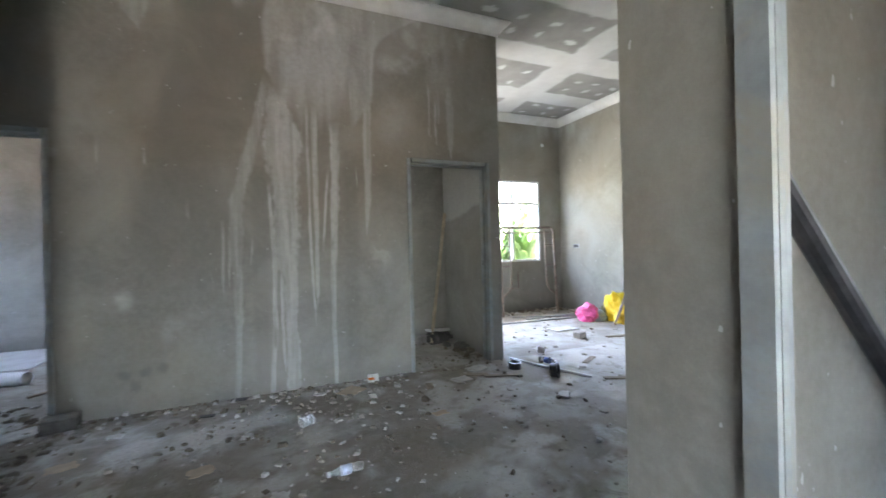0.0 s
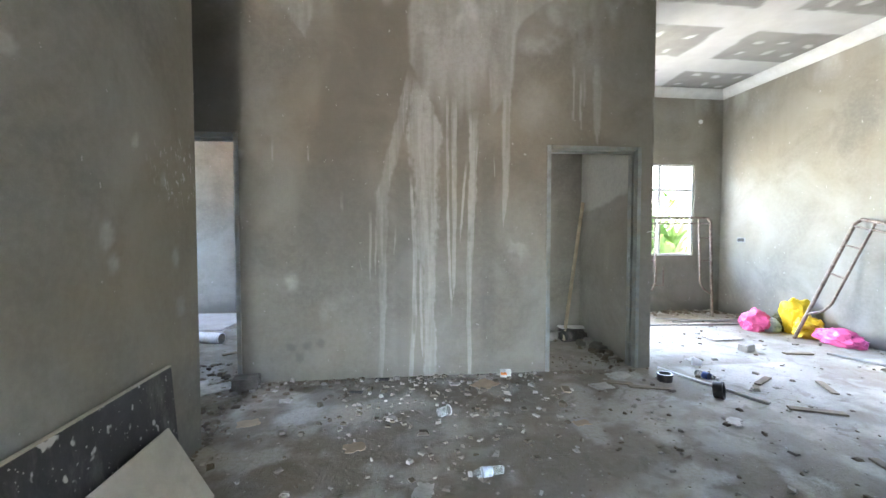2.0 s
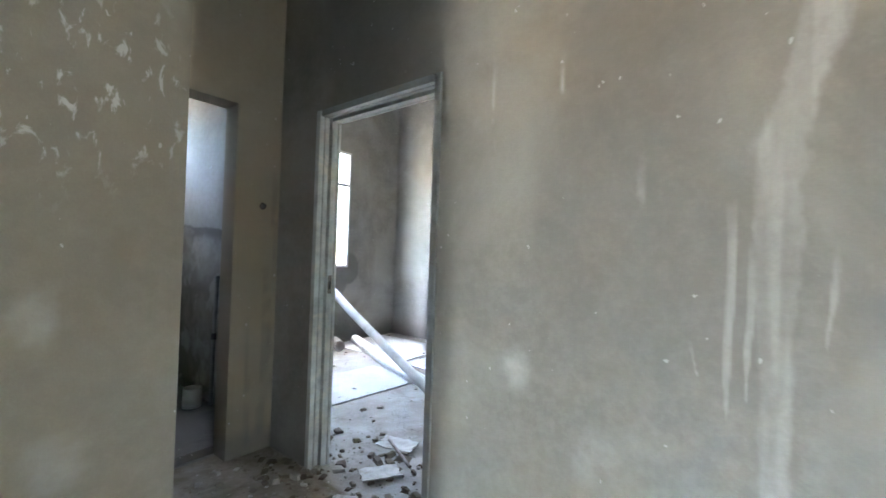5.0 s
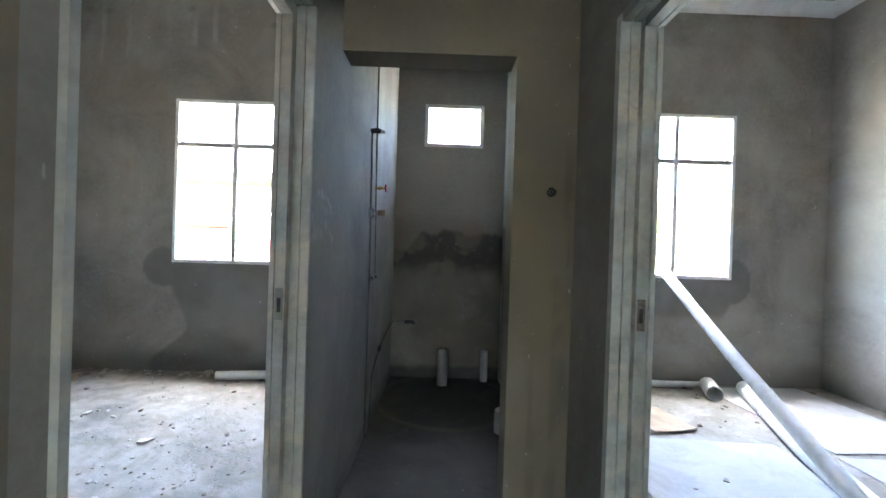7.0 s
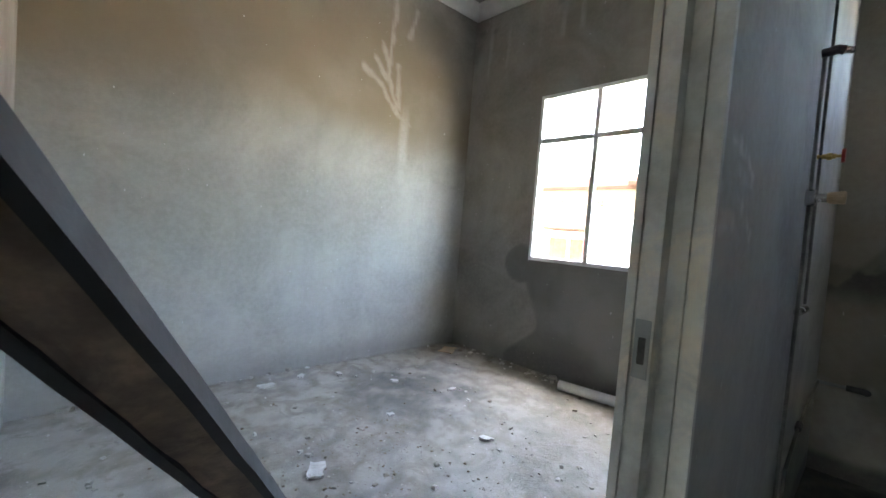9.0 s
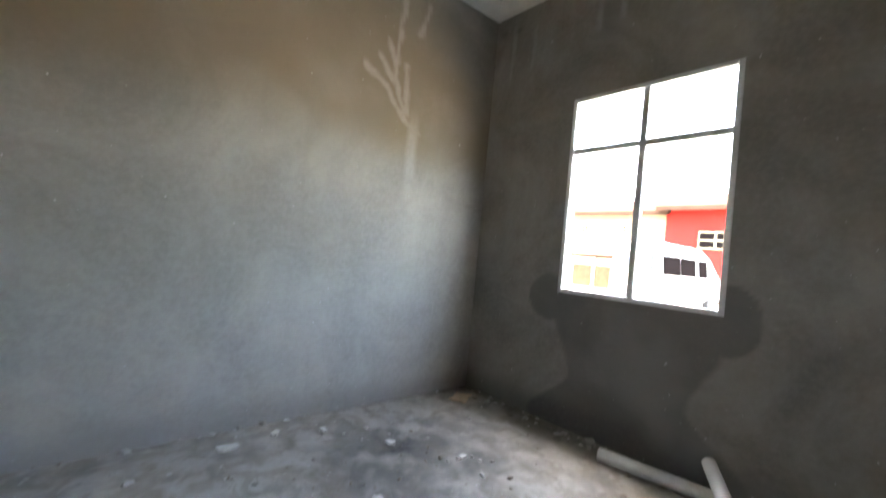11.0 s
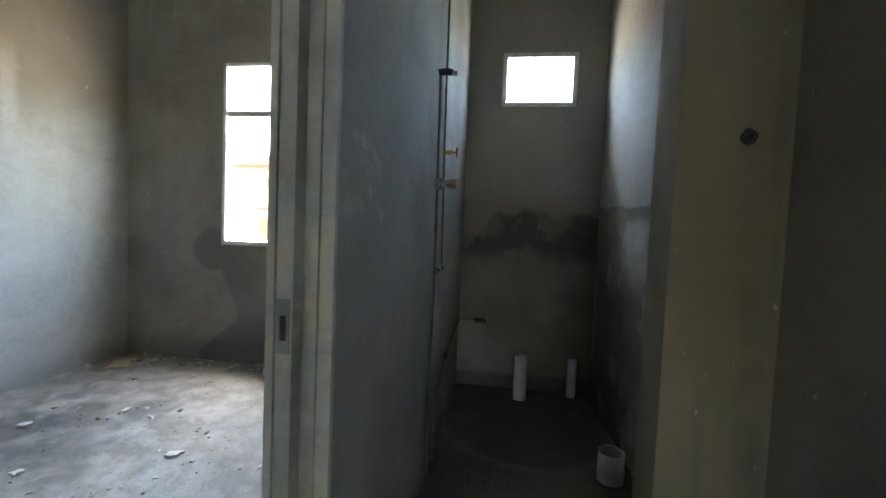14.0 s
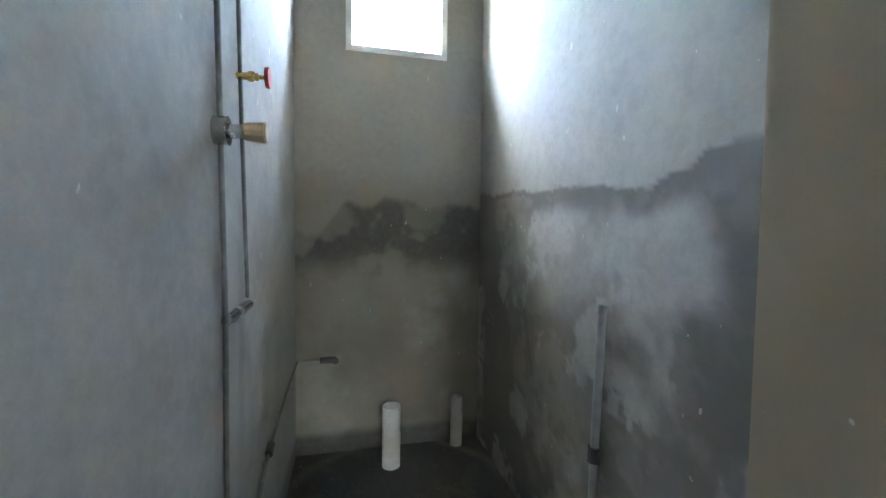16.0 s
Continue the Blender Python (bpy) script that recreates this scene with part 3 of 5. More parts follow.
def bath_back(p):
    y, z = p[:, 1], p[:, 2]
    out = none(p)
    n = fbm(y, z, 6, 5, 121)
    band = smooth(1.50, 1.45, z + .16 * (fbm(y, z * 0, 7, 5, 123) - .5) + .18 * smooth(3.62, 3.42, y)) * smooth(.98, 1.25, z + .2 * (n - .5))
    out[:, 1] = band * (.45 + .55 * smooth(.40, .52, n)) * .95 + .30 * smooth(1.3, .9, z) * smooth(.35, .7, fbm(y, z, 3, 5, 125))
    out[:, 2] = .40 + .25 * smooth(.4, .6, fbm(y, z, 2, 4, 129))
    out[:, 0] = .25 * smooth(.5, .72, fbm(y, z, 4, 5, 127)) * smooth(1.4, 1.1, z) * (1 - band) + .26 * smooth(1.42, 1.7, z)
    out[:, 1] = np.maximum(out[:, 1], smooth(.20, .13, z + .05 * (n - .5)) * .95)
    return out


def room_walls(p):
    u, z = p[:, 0] + p[:, 1], p[:, 2]
    out = none(p)
    out[:, 1] = np.maximum(base_damp(z, u, 131), .2 * smooth(.5, .75, fbm(u, z * .6, 1.1, 4, 133)))
    out[:, 0] = .12 * smooth(.45, .75, fbm(u, z, 1.8, 4, 135))
    return out


def south_wall(p):
    x, z = p[:, 0], p[:, 2]
    out = room_walls(p)
    # warm bounced light above, pale window light below, both put into the colour
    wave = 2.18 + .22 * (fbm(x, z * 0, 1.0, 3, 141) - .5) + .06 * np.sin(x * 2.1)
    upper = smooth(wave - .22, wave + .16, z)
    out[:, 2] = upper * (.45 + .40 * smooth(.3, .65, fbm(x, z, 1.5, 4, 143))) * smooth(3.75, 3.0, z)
    # darker towards the ceiling
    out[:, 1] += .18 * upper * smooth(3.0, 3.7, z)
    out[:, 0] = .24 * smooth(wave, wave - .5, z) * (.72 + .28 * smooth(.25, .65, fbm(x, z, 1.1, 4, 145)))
    scr = np.zeros(len(p))
    for x0, z0, x1, z1, w in ((-3.50, 3.6, -3.50, 2.75, .02), (-3.50, 2.75, -3.62, 2.5, .02), (-3.2, 2.76, -3.42, 2.66, .022), (-3.42, 2.66, -3.62, 2.42, .018), (-3.62, 2.42, -3.76, 2.36, .015),
                              (-3.38, 3.05, -3.52, 2.80, .018), (-3.30, 2.9, -3.48, 2.72, .016), (-3.78, 3.5, -3.70, 3.2, .02), (-2.52, 3.6, -2.28, 3.24, .02), (-3.62, 2.9, -3.64, 2.5, .02)):
        t = np.clip(((x - x0) * (x1 - x0) + (z - z0) * (z1 - z0)) / ((x1 - x0) ** 2 + (z1 - z0) ** 2), 0, 1)
        d = np.hypot(x - x0 - t * (x1 - x0) + .10 * (fbm(z, x, 3, 3, 148) - .5), z - z0 - t * (z1 - z0)) + .05 * (fbm(x, z, 9, 3, 147) - .5)
        scr = np.maximum(scr, smooth(w * 1.8, w * .4, d))
    out[:, 0] = np.maximum(out[:, 0], scr * .30)
    out[:, 0] = np.maximum(out[:, 0], .28 * smooth(.08, .02, np.abs(x + 3.72)) * smooth(1.2, 2.0, z) * smooth(2.6, 2.3, z))
    # a round darker patch high near the west corner
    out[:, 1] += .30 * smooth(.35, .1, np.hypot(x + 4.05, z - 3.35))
    return out


def window_damp(p, y0, y1, sill):
    """The dark halo that rain has drawn into the render under a window."""
    y, z = p[:, 1], p[:, 2]
    n = .10 * (fbm(y, z, 4, 4, 151) - .5)
    mid, half = (y0 + y1) / 2, (y1 - y0) / 2
    ears = np.minimum(np.hypot((y - y0 + .07) / .21, (z - sill + .05) / .19), np.hypot((y - y1 - .03) / .17, (z - sill + .02) / .22))
    neck = np.abs(y - mid) / (half * (1.0 - .30 * smooth(sill - .2, .45, z)) + .35 * smooth(.45, .05, z))
    d = np.minimum(ears, np.maximum(neck, (z - sill - .05) / .1 + 1))
    return smooth(1.06, .96, d + n)


def west_wall(p):
    y, z = p[:, 1], p[:, 2]
    out = none(p)
    a, b = y < 3.2, y > 4.4
    damp = np.where(a, window_damp(p, WIN_A[0], WIN_A[1], WIN_A[2]), np.where(b, window_damp(p, WIN_B[0], WIN_B[1], WIN_B[2]) * smooth(.62, .75, z + .5 * smooth(.25, .1, z)), 0))
    out[:, 1] = damp * .68 + base_damp(z, y, 153, .2)
    # patchy darker tone towards the ceiling
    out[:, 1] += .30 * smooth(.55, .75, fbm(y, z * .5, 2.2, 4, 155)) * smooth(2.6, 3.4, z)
    out[:, 0] = .14 * smooth(.5, .75, fbm(y, z, 1.6, 4, 157))
    for cy in (.35, .62, 1.28, 1.45):
        out[:, 0] = np.maximum(out[:, 0], .3 * drip(y, z, cy, .03, 3.7, 3.0 + .2 * cy, int(160 + cy * 20)))
    for cy, cz in ((.22, 3.58), (.40, 3.56), (1.22, 3.62), (2.05, 3.48)):
        out[:, 1] += .5 * smooth(.07, .02, np.hypot(y - cy, (z - cz) * 1.6))
    return out


def left_wall(p):
    y, z = p[:, 1], p[:, 2]
    out = none(p)
    hall = p[:, 0] > -.95
    cluster = smooth(.36, .06, np.hypot((y - 3.12) * 1.05, (z - 1.62) * 1.35) + .16 * (fbm(y, z, 5, 3, 171) - .5)) * .9
    splat = np.zeros(len(p))
    for cy, cz, r, s in ((2.52, 1.30, .05, .4), (2.56, 1.18, .04, .4), (3.04, 1.18, .04, .3), (2.95, 1.58, .03, .3), (3.08, .9, .05, .2), (2.1, 1.9, .03, .4), (2.72, 1.72, .03, .5)):
        splat = np.maximum(splat, s * smooth(r, r * .4, np.hypot(y - cy, (z - cz) * .7) + .05 * (fbm(y, z, 16, 3, 173) - .5)))
    out[:, 0] = np.where(hall, splat, 0)
    out = np.concatenate([out, np.where(hall, cluster, 0)[:, None]], 1)
    out[:, 1] = base_damp(z, y, 177, .12) * .8 + .16 * smooth(.5, .72, fbm(y, z * .5, 1.4, 4, 179))
    out[:, 2] = .4 * smooth(.45, .7, fbm(y, z, .9, 3, 181))
    return out


def hall_walls(p):
    u, z = p[:, 0] * .9 + p[:, 1], p[:, 2]
    out = none(p)
    out[:, 0] = .10 * smooth(.5, .75, fbm(u, z, 1.5, 4, 187))
    out[:, 0] = np.maximum(out[:, 0], .45 * smooth(3.15, 3.5, z) * smooth(.58, .70, fbm(u, z * .3, 3, 4, 188)))
    out[:, 1] = base_damp(z, u, 189, .14) + .14 * smooth(.5, .75, fbm(u, z * .5, 1.2, 4, 191))
    out[:, 2] = .3 * smooth(.45, .7, fbm(u, z, .9, 3, 193))
    return out


def corridor_wall(p):
    """Warm clay-stained render with darker runs under the conduit hole."""
    out = hall_walls(p)
    y, z = p[:, 1], p[:, 2]
    out[:, 2] = .55 + .35 * smooth(.35, .65, fbm(y, z * .3, 2.5, 4, 195))
    for cy, w, top, bottom in ((4.30, .035, 1.3, .1), (4.21, .02, .9, .05), (4.34, .02, 1.9, .6)):
        out[:, 1] += .42 * drip(y, z, cy, w, top, bottom, int(cy * 50)) * smooth(.2, .5, fbm(y, z, 8, 3, 197))
    return out


def floor_stain(p):
    x, y = p[:, 0], p[:, 1]
    out = none(p)
    n, m = fbm(x, y, 1.2, 5, 201), fbm(x, y, 4.5, 5, 203)
    hall = (y < NORTH) & (x > LEFT)
    room_a = (x < LEFT) & (y < CORR)
    bath = (x < BATH_X - BATH_T + .02) & (y > CORR) & (y < NORTH)
    corr = (x < LEFT) & (x > BATH_X - BATH_T + .02) & (y > CORR) & (y < NORTH)
    mud = smooth(.44, .62, n) * .8 + .45 * smooth(.5, .62, fbm(x, y, 9, 4, 209))
    mud += .8 * smooth(.55, .15, np.hypot((x - 1.5) * .9, y - 3.75)) * smooth(.35, .55, m)
    mud += .7 * smooth(.30, .05, NORTH - y) * smooth(.3, .5, m)
    mud += .9 * smooth(.35, .05, np.hypot(x + .62, (y - 3.0) * .6)) * smooth(.3, .5, m)
    out[:, 2] = np.where(hall, np.clip(mud, 0, .62) * smooth(4.2, 2.4, x), np.where(corr, .6 * smooth(.3, .55, m) + .35, .22 * smooth(.5, .7, n) + .6 * room_a * smooth(.49, .58, m)))
    dust = .55 * smooth(.52, .68, m) + .55 * smooth(2.2, 3.6, x) * smooth(.3, .6, fbm(x, y, 2.2, 5, 205))
    dust += .85 * smooth(.34, .10, np.abs(y - 3.62 - .18 * np.sin(x * 1.4))) * smooth(.9, .2, np.abs(x - .05)) * smooth(.3, .55, m)
    out[:, 0] = np.where(hall, np.clip(dust, 0, .8), np.where(room_a, .10 * smooth(.35, .6, n) + .30 * smooth(.56, .72, m), .3 * smooth(.5, .7, m)))
    dark_a = .20 + smooth(.75, .25, np.hypot((x + 3.35) * .9, y - 1.0)) * smooth(.35, .6, m) * .6 + .24 * smooth(.52, .64, fbm(x, y, 11, 5, 211))
    out[:, 1] = np.where(bath, .95 - .30 * smooth(.58, .72, fbm(x, y, 3, 4, 207)), np.where(room_a, dark_a, 0))
    out[:, 2] = np.maximum(out[:, 2], smooth(.28, .05, x - WEST) * smooth(.25, .6, m) * .9 * (x < -3))
    return out


def bands(v, centers, half, n):
    d = np.min([np.abs(v - c) for c in centers], axis=0)
    return smooth(half + .035, half, d + .10 * (n - .5))


def spots(x, y, xs, ys, seed):
    out = np.zeros(len(x))
    rnd = random.Random(seed)
    for cx in xs:
        for cy in ys:
            a, b = cx + rnd.uniform(-.04, .04), cy + rnd.uniform(-.05, .05)
            turn, r = rnd.uniform(0, 3.1), rnd.uniform(.040, .062)
            u, v = (x - a) * math.cos(turn) + (y - b) * math.sin(turn), (y - b) * math.cos(turn) - (x - a) * math.sin(turn)
            out = np.maximum(out, smooth(1.15, .85, np.hypot(u / (r * 1.3), v / (r * .8)) + .5 * (fbm(x, y, 22, 2, seed) - .5)))
    return out


def ceiling_room(p):
    x, y = p[:, 0], p[:, 1]
    out = none(p)
    n = fbm(x, y, 5, 4, 221)
    w = np.maximum(bands(y, (1.46, 2.78, 5.2, 6.4), .19, n), bands(x, (-2.76,), .22, n))
    s = spots(x, y, (-4.12, -3.65, -3.19, -2.16, -1.68), (.27, .73, 1.08, 2.0, 2.36), 5)
    out[:, 0] = np.maximum(w, s)
    return out


def ceiling_hall(p):
    x, y = p[:, 0], p[:, 1]
    out = none(p)
    n = fbm(x, y, 5, 4, 231)
    w = np.maximum(bands(y, (6.02, 4.82, 3.62, 2.42, 1.22, .02), .20, n), bands(x, (4.22, 1.8, -.6), .21, n))
    s = spots(x, y, (4.7, 5.05, 5.4, 3.75, 3.35, 2.95, 2.55), (6.35, 6.7, 5.3, 5.6, 4.1, 4.42, 2.9, 3.2), 9)
    out[:, 0] = np.maximum(w, s)
    return out


FAR = (-9, 9)
block("floor", (WEST - .15, LIV_E + .12), (-4.12, 7.82), (-.25, 0), [], FLOOR_MAT, .035, floor_stain)
block("wall_north", (WEST, 2.745), (NORTH, NORTH + .12), (0, TOP),
      [(DOOR_B, FAR, (-1, 2.165)), (CLOSET, FAR, (-1, 2.125))], HALL_PLASTER, .0125, stained_wall, (0, -.05, 1.40, .0055))
# its far south opening is unseen, added to light the entry wall
block("wall_left", (LEFT - .12, LEFT), (-4, CORR), (0, TOP), [(FAR, (-3.3, -2.1), (-1, 2.4))], HALL_PLASTER, .022, left_wall)
wall_bed = block("wall_bedroom", (WEST, LEFT - .12), (CORR - .10, CORR), (0, TOP), [(DOOR_A, FAR, (-1, 2.165))], BATH_PLASTER, .013, bath_left)
for v in wall_bed.data.vertices:
    if v.co.y > CORR - .01 and v.co.x < -2.02:
        v.co.y += .016 * (-2.02 - v.co.x)       # the bathroom side runs slightly out of square
block("wall_bathroom_front", (BATH_X - BATH_T, BATH_X), (CORR, NORTH), (0, TOP), [(FAR, (CORR - 1, 4.085), (-1, 2.21))], HALL_PLASTER, .02, corridor_wall)
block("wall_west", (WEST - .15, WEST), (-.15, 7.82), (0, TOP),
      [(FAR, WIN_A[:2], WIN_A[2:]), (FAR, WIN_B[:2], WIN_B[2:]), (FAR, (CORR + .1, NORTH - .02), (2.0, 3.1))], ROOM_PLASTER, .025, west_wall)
block("wall_bathroom_back", (-4.62, -4.53), (CORR, NORTH), (0, TOP), [(FAR, WIN_BATH[:2], WIN_BATH[2:])], BATH_PLASTER, .012, bath_back)
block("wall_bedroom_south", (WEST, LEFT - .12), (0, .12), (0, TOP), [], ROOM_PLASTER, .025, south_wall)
block("wall_bedroom_north", (WEST, -.18), (7.7, 7.82), (0, TOP), [], ROOM_PLASTER, .05, room_walls)
block("wall_bedroom_east", (-.30, -.18), (NORTH + .12, 7.7), (0, TOP), [], ROOM_PLASTER, .08, room_walls)
block("wall_store_west", (.50, .62), (NORTH + .12, 5.65), (0, TOP), [], HALL_PLASTER, .08, hall_walls)
# the hole is unseen, added to let light onto the store room's side wall
block("wall_store_back", (-.18, 2.625), (5.65, 5.77), (0, TOP), [((.66, 1.25), FAR, (1.0, 2.1))], HALL_PLASTER, .04, hall_walls)


def store_side(p):
    out = hall_walls(p)
    y, z = p[:, 1], p[:, 2]
    line = 1.72 + .10 * (fbm(y, z * 0, 4, 4, 241) - .5) - .16 * smooth(4.6, 5.6, y)
    inside = p[:, 0] < 2.65
    # coat is paler above the line; light on this face is whitened in too
    out[:, 0] = np.where(inside, np.maximum(out[:, 0], .12 + .42 * smooth(line - .02, line + .02, z)), out[:, 0])
    return out


block("wall_store_east", (2.625, 2.745), (NORTH + .12, 5.77), (0, TOP), [], HALL_PLASTER, .03, store_side)
# the tall opening is assumed and unseen, added to brighten the living room
block("wall_living_north", (-.18, LIV_E + .12), (LIV_N, LIV_N + .12), (0, TOP), [(WIN_LIV[:2], FAR, WIN_LIV[2:]), ((.0, 2.6), FAR, (-1, 2.9))], HALL_PLASTER, .05, hall_walls)
# the narrow opening at y 3.5 is unseen, added to light the corridor's end
block("wall_living_east", (LIV_E, LIV_E + .12), (-4, LIV_N), (0, TOP), [(FAR, (-1.9, -.9), (.9, 2.2)), (FAR, (3.50, 3.85), (1.1, 2.1))], HALL_PLASTER, .05, hall_walls)
block("wall_south", (LEFT - .12, LIV_E + .12), (-4.12, -4), (0, TOP), [((-.86, .30), FAR, (-1, 2.6))], HALL_PLASTER, .08, hall_walls)
block("wall_entry", (SIDE_X, SIDE_X + .12), (-4, SIDE_END), (0, TOP), [(FAR, SIDE_DOOR, (-1, 2.125))], HALL_PLASTER, .03, hall_walls)
block("wall_side_room", (SIDE_X + .12, LIV_E), (SIDE_END - .12, SIDE_END), (0, TOP), [], HALL_PLASTER, .04, hall_walls)

block("ceiling_hall", (BATH_X, LIV_E), (-4, LIV_N), (HALL_Z, HALL_Z + .08),
      [((-9, LEFT), (-9, CORR), FAR), ((-9, 2.745), (NORTH, 5.77), FAR), ((-9, -.18), (5.7, 9), FAR)], BOARD_MAT, .03, ceiling_hall)
bed_ceiling = block("ceiling_bedroom", (WEST, LEFT - .12), (.12, CORR - .10), (ROOM_Z, ROOM_Z + .08), [], BOARD_MAT, .02, ceiling_room)
SAG = .030                                      # the bedroom ceiling hangs out of level towards the hall
for v in bed_ceiling.data.vertices:
    v.co.z -= SAG * (v.co.x - WEST)
block("ceiling_second_bedroom", (WEST, -.30), (NORTH + .12, 7.7), (ROOM_Z, ROOM_Z + .08), [], BOARD_MAT, .04, ceiling_room)
block("ceiling_bathroom", (-4.53, BATH_X - BATH_T), (CORR, NORTH), (HALL_Z, HALL_Z + .08), [], BOARD_MAT, .06, ceiling_hall)
block("ceiling_store", (.62, 2.625), (NORTH + .12, 5.65), (HALL_Z, HALL_Z + .08), [], BOARD_MAT, .06, ceiling_hall)
def bath_floor(p):
    x, y = p[:, 0], p[:, 1]
    out = none(p)
    ring = smooth(.05, .0, np.abs(np.hypot(x + 4.0, (y - 3.85) * 1.1) - .62 + .1 * (fbm(x, y, 4, 3, 251) - .5)))
    out[:, 1] = .97 - .45 * ring - .18 * smooth(.5, .7, fbm(x, y, 3, 4, 253))
    return out


block("floor_bathroom", (-4.53, BATH_X - BATH_T), (CORR, NORTH), (0, .05), [], FLOOR_MAT, .03, bath_floor)
# unseen slab, added to keep sky light out and shade the windows
block("roof", (WEST - .75, LIV_E + .75), (-4.75, 8.45), (TOP, TOP + .12), [], EXTERIOR)


def cornice(pts, closed, top, h, p):
    """Coved gypsum moulding swept along a wall line with mitred corners; the room lies to the left of its way."""
    prof = [(0, -h), (.012, -h), (.018, -h * .84), (p * .22, -h * .72), (p * .42, -h * .52), (p * .66, -h * .34), (p * .86, -h * .22), (p * .9, -h * .12), (p, -h * .10), (p, 0), (0, 0)]
    bm = bmesh.new()
    n = len(pts)
    rings = []
    for i, (x, y) in enumerate(pts):
        here = Vector((x, y))
        a = (here - Vector(pts[i - 1])).normalized() if closed or i else None
        b = (Vector(pts[(i + 1) % n]) - here).normalized() if closed or i < n - 1 else None
        a, b = a or b, b or a
        na, nb = Vector((-a.y, a.x)), Vector((-b.y, b.x))
        mitre = (na + nb) / (1 + na.dot(nb))
        rings.append([bm.verts.new((x + mitre.x * d, y + mitre.y * d, top + z)) for d, z in prof])
    for i in range(n if closed else n - 1):
        r, s = rings[i], rings[(i + 1) % n]
        for k in range(len(prof)):
            bm.faces.new((r[k], r[(k + 1) % len(prof)], s[(k + 1) % len(prof)], s[k]))
    if not closed:
        bm.faces.new(rings[0])
        bm.faces.new(rings[-1])
    ob = new("cornice", finish(bm, "cornice", CORNICE_MAT, True))
    return tagged(ob, kind="structure")


e = .002
bed_cornice = cornice([(WEST + e, .12 + e), (LEFT - .12 - e, .12 + e), (LEFT - .12 - e, CORR - .10 - e), (WEST + e, CORR - .10 - e)], True, ROOM_Z - e, .13, .13)
for v in bed_cornice.data.vertices:
    v.co.z -= SAG * (v.co.x - WEST)
cornice([(WEST + e, NORTH + .12 + e), (-.30 - e, NORTH + .12 + e), (-.30 - e, 7.7 - e), (WEST + e, 7.7 - e)], True, ROOM_Z - e, .095, .13)
cornice([(LIV_E - e, SIDE_END + e), (LIV_E - e, LIV_N - e), (-.18 + e, LIV_N - e), (-.18 + e, 5.77 + e), (2.745 + e, 5.77 + e), (2.745 + e, NORTH - e), (BATH_X + e, NORTH - e)], False, HALL_Z - e, .13, .12)


# ---- door frames and windows ----
def steel_frame(width, height, wall, m, label, strike=None, rust=False, thin=.036, coat=STEEL, far_coat=None):
    """A pressed steel door frame: two rebated jambs and a head, standing in its opening."""
    ob = thing("door_frame", label, "door frame", m)
    o, t = .012, wall
    g = min(.010, thin * .6)
    prof = [(0, -o), (thin, -o), (thin, t * .16), (thin - g, t * .16), (thin - g, t * .22), (thin, t * .22), (thin, t * .46), (thin * .5, t * .46), (thin * .5, t * .56), (.050, t * .56), (.050, t * .90), (.042, t * .90), (.042, t * .95), (.050, t * .95), (.050, t + o), (0, t + o)]

    def jamb(flip):
        bm = bmesh.new()
        rows = [[bm.verts.new(((width - x) if flip else x, y, z)) for x, y in prof] for z in (0, height)]
        k = len(prof)
        for i in range(k):
            bm.faces.new((rows[0][i], rows[0][(i + 1) % k], rows[1][(i + 1) % k], rows[1][i]))
        bm.faces.new(rows[0])
        bm.faces.new(rows[1])
        return bm
    part("jamb", jamb(False), coat, ob)
    part("jamb", jamb(True), far_coat or coat, ob)
    bm = bmesh.new()
    rows = [[bm.verts.new((x, y, height - d)) for d, y in prof] for x in (.05, width - .05)]
    k = len(prof)
    for i in range(k):
        bm.faces.new((rows[0][i], rows[0][(i + 1) % k], rows[1][(i + 1) % k], rows[1][i]))
    bm.faces.new(rows[0])
    bm.faces.new(rows[1])
    part("head", bm, far_coat or coat, ob)
    if strike is not None:
        x, z = strike
        s = 1 if x < width / 2 else -1
        plate = part("strike_plate", boxed((min(x, x + s * .003), t * .60, z - .055), (max(x, x + s * .003), t * .60 + .028, z + .055), .001), RUSTY if rust else STEEL, ob, "small lock strike plate")
        # a black plate stands in for the shade inside the lock hole
        part("lock_hole_shade", boxed((min(x + s * .0015, x + s * .0045), t * .60 + .007, z - .028), (max(x + s * .0015, x + s * .0045), t * .60 + .020, z + .022), .001), BLACK_PLASTIC, plate)
    return ob


steel_frame(DOOR_B[1] - DOOR_B[0], 2.16, .12, pose(DOOR_B[0], NORTH, 0), "galvanised steel door frame without a door, into the second bedroom", (.05, 1.11), True, coat=STEEL_SMEARED, far_coat=STEEL)
steel_frame(CLOSET[1] - CLOSET[0], 2.12, .12, pose(CLOSET[0], NORTH, 0), "galvanised steel door frame without a door, at the store room", (CLOSET[1] - CLOSET[0] - .05, 1.05))
steel_frame(DOOR_A[1] - DOOR_A[0], 2.16, .10, pose(DOOR_A[1], CORR, 0, 0, 0, 180), "galvanised steel door frame smeared with cement, into the first bedroom", (DOOR_A[1] - DOOR_A[0] - .05, 1.11), thin=.016, coat=STEEL_SMEARED)


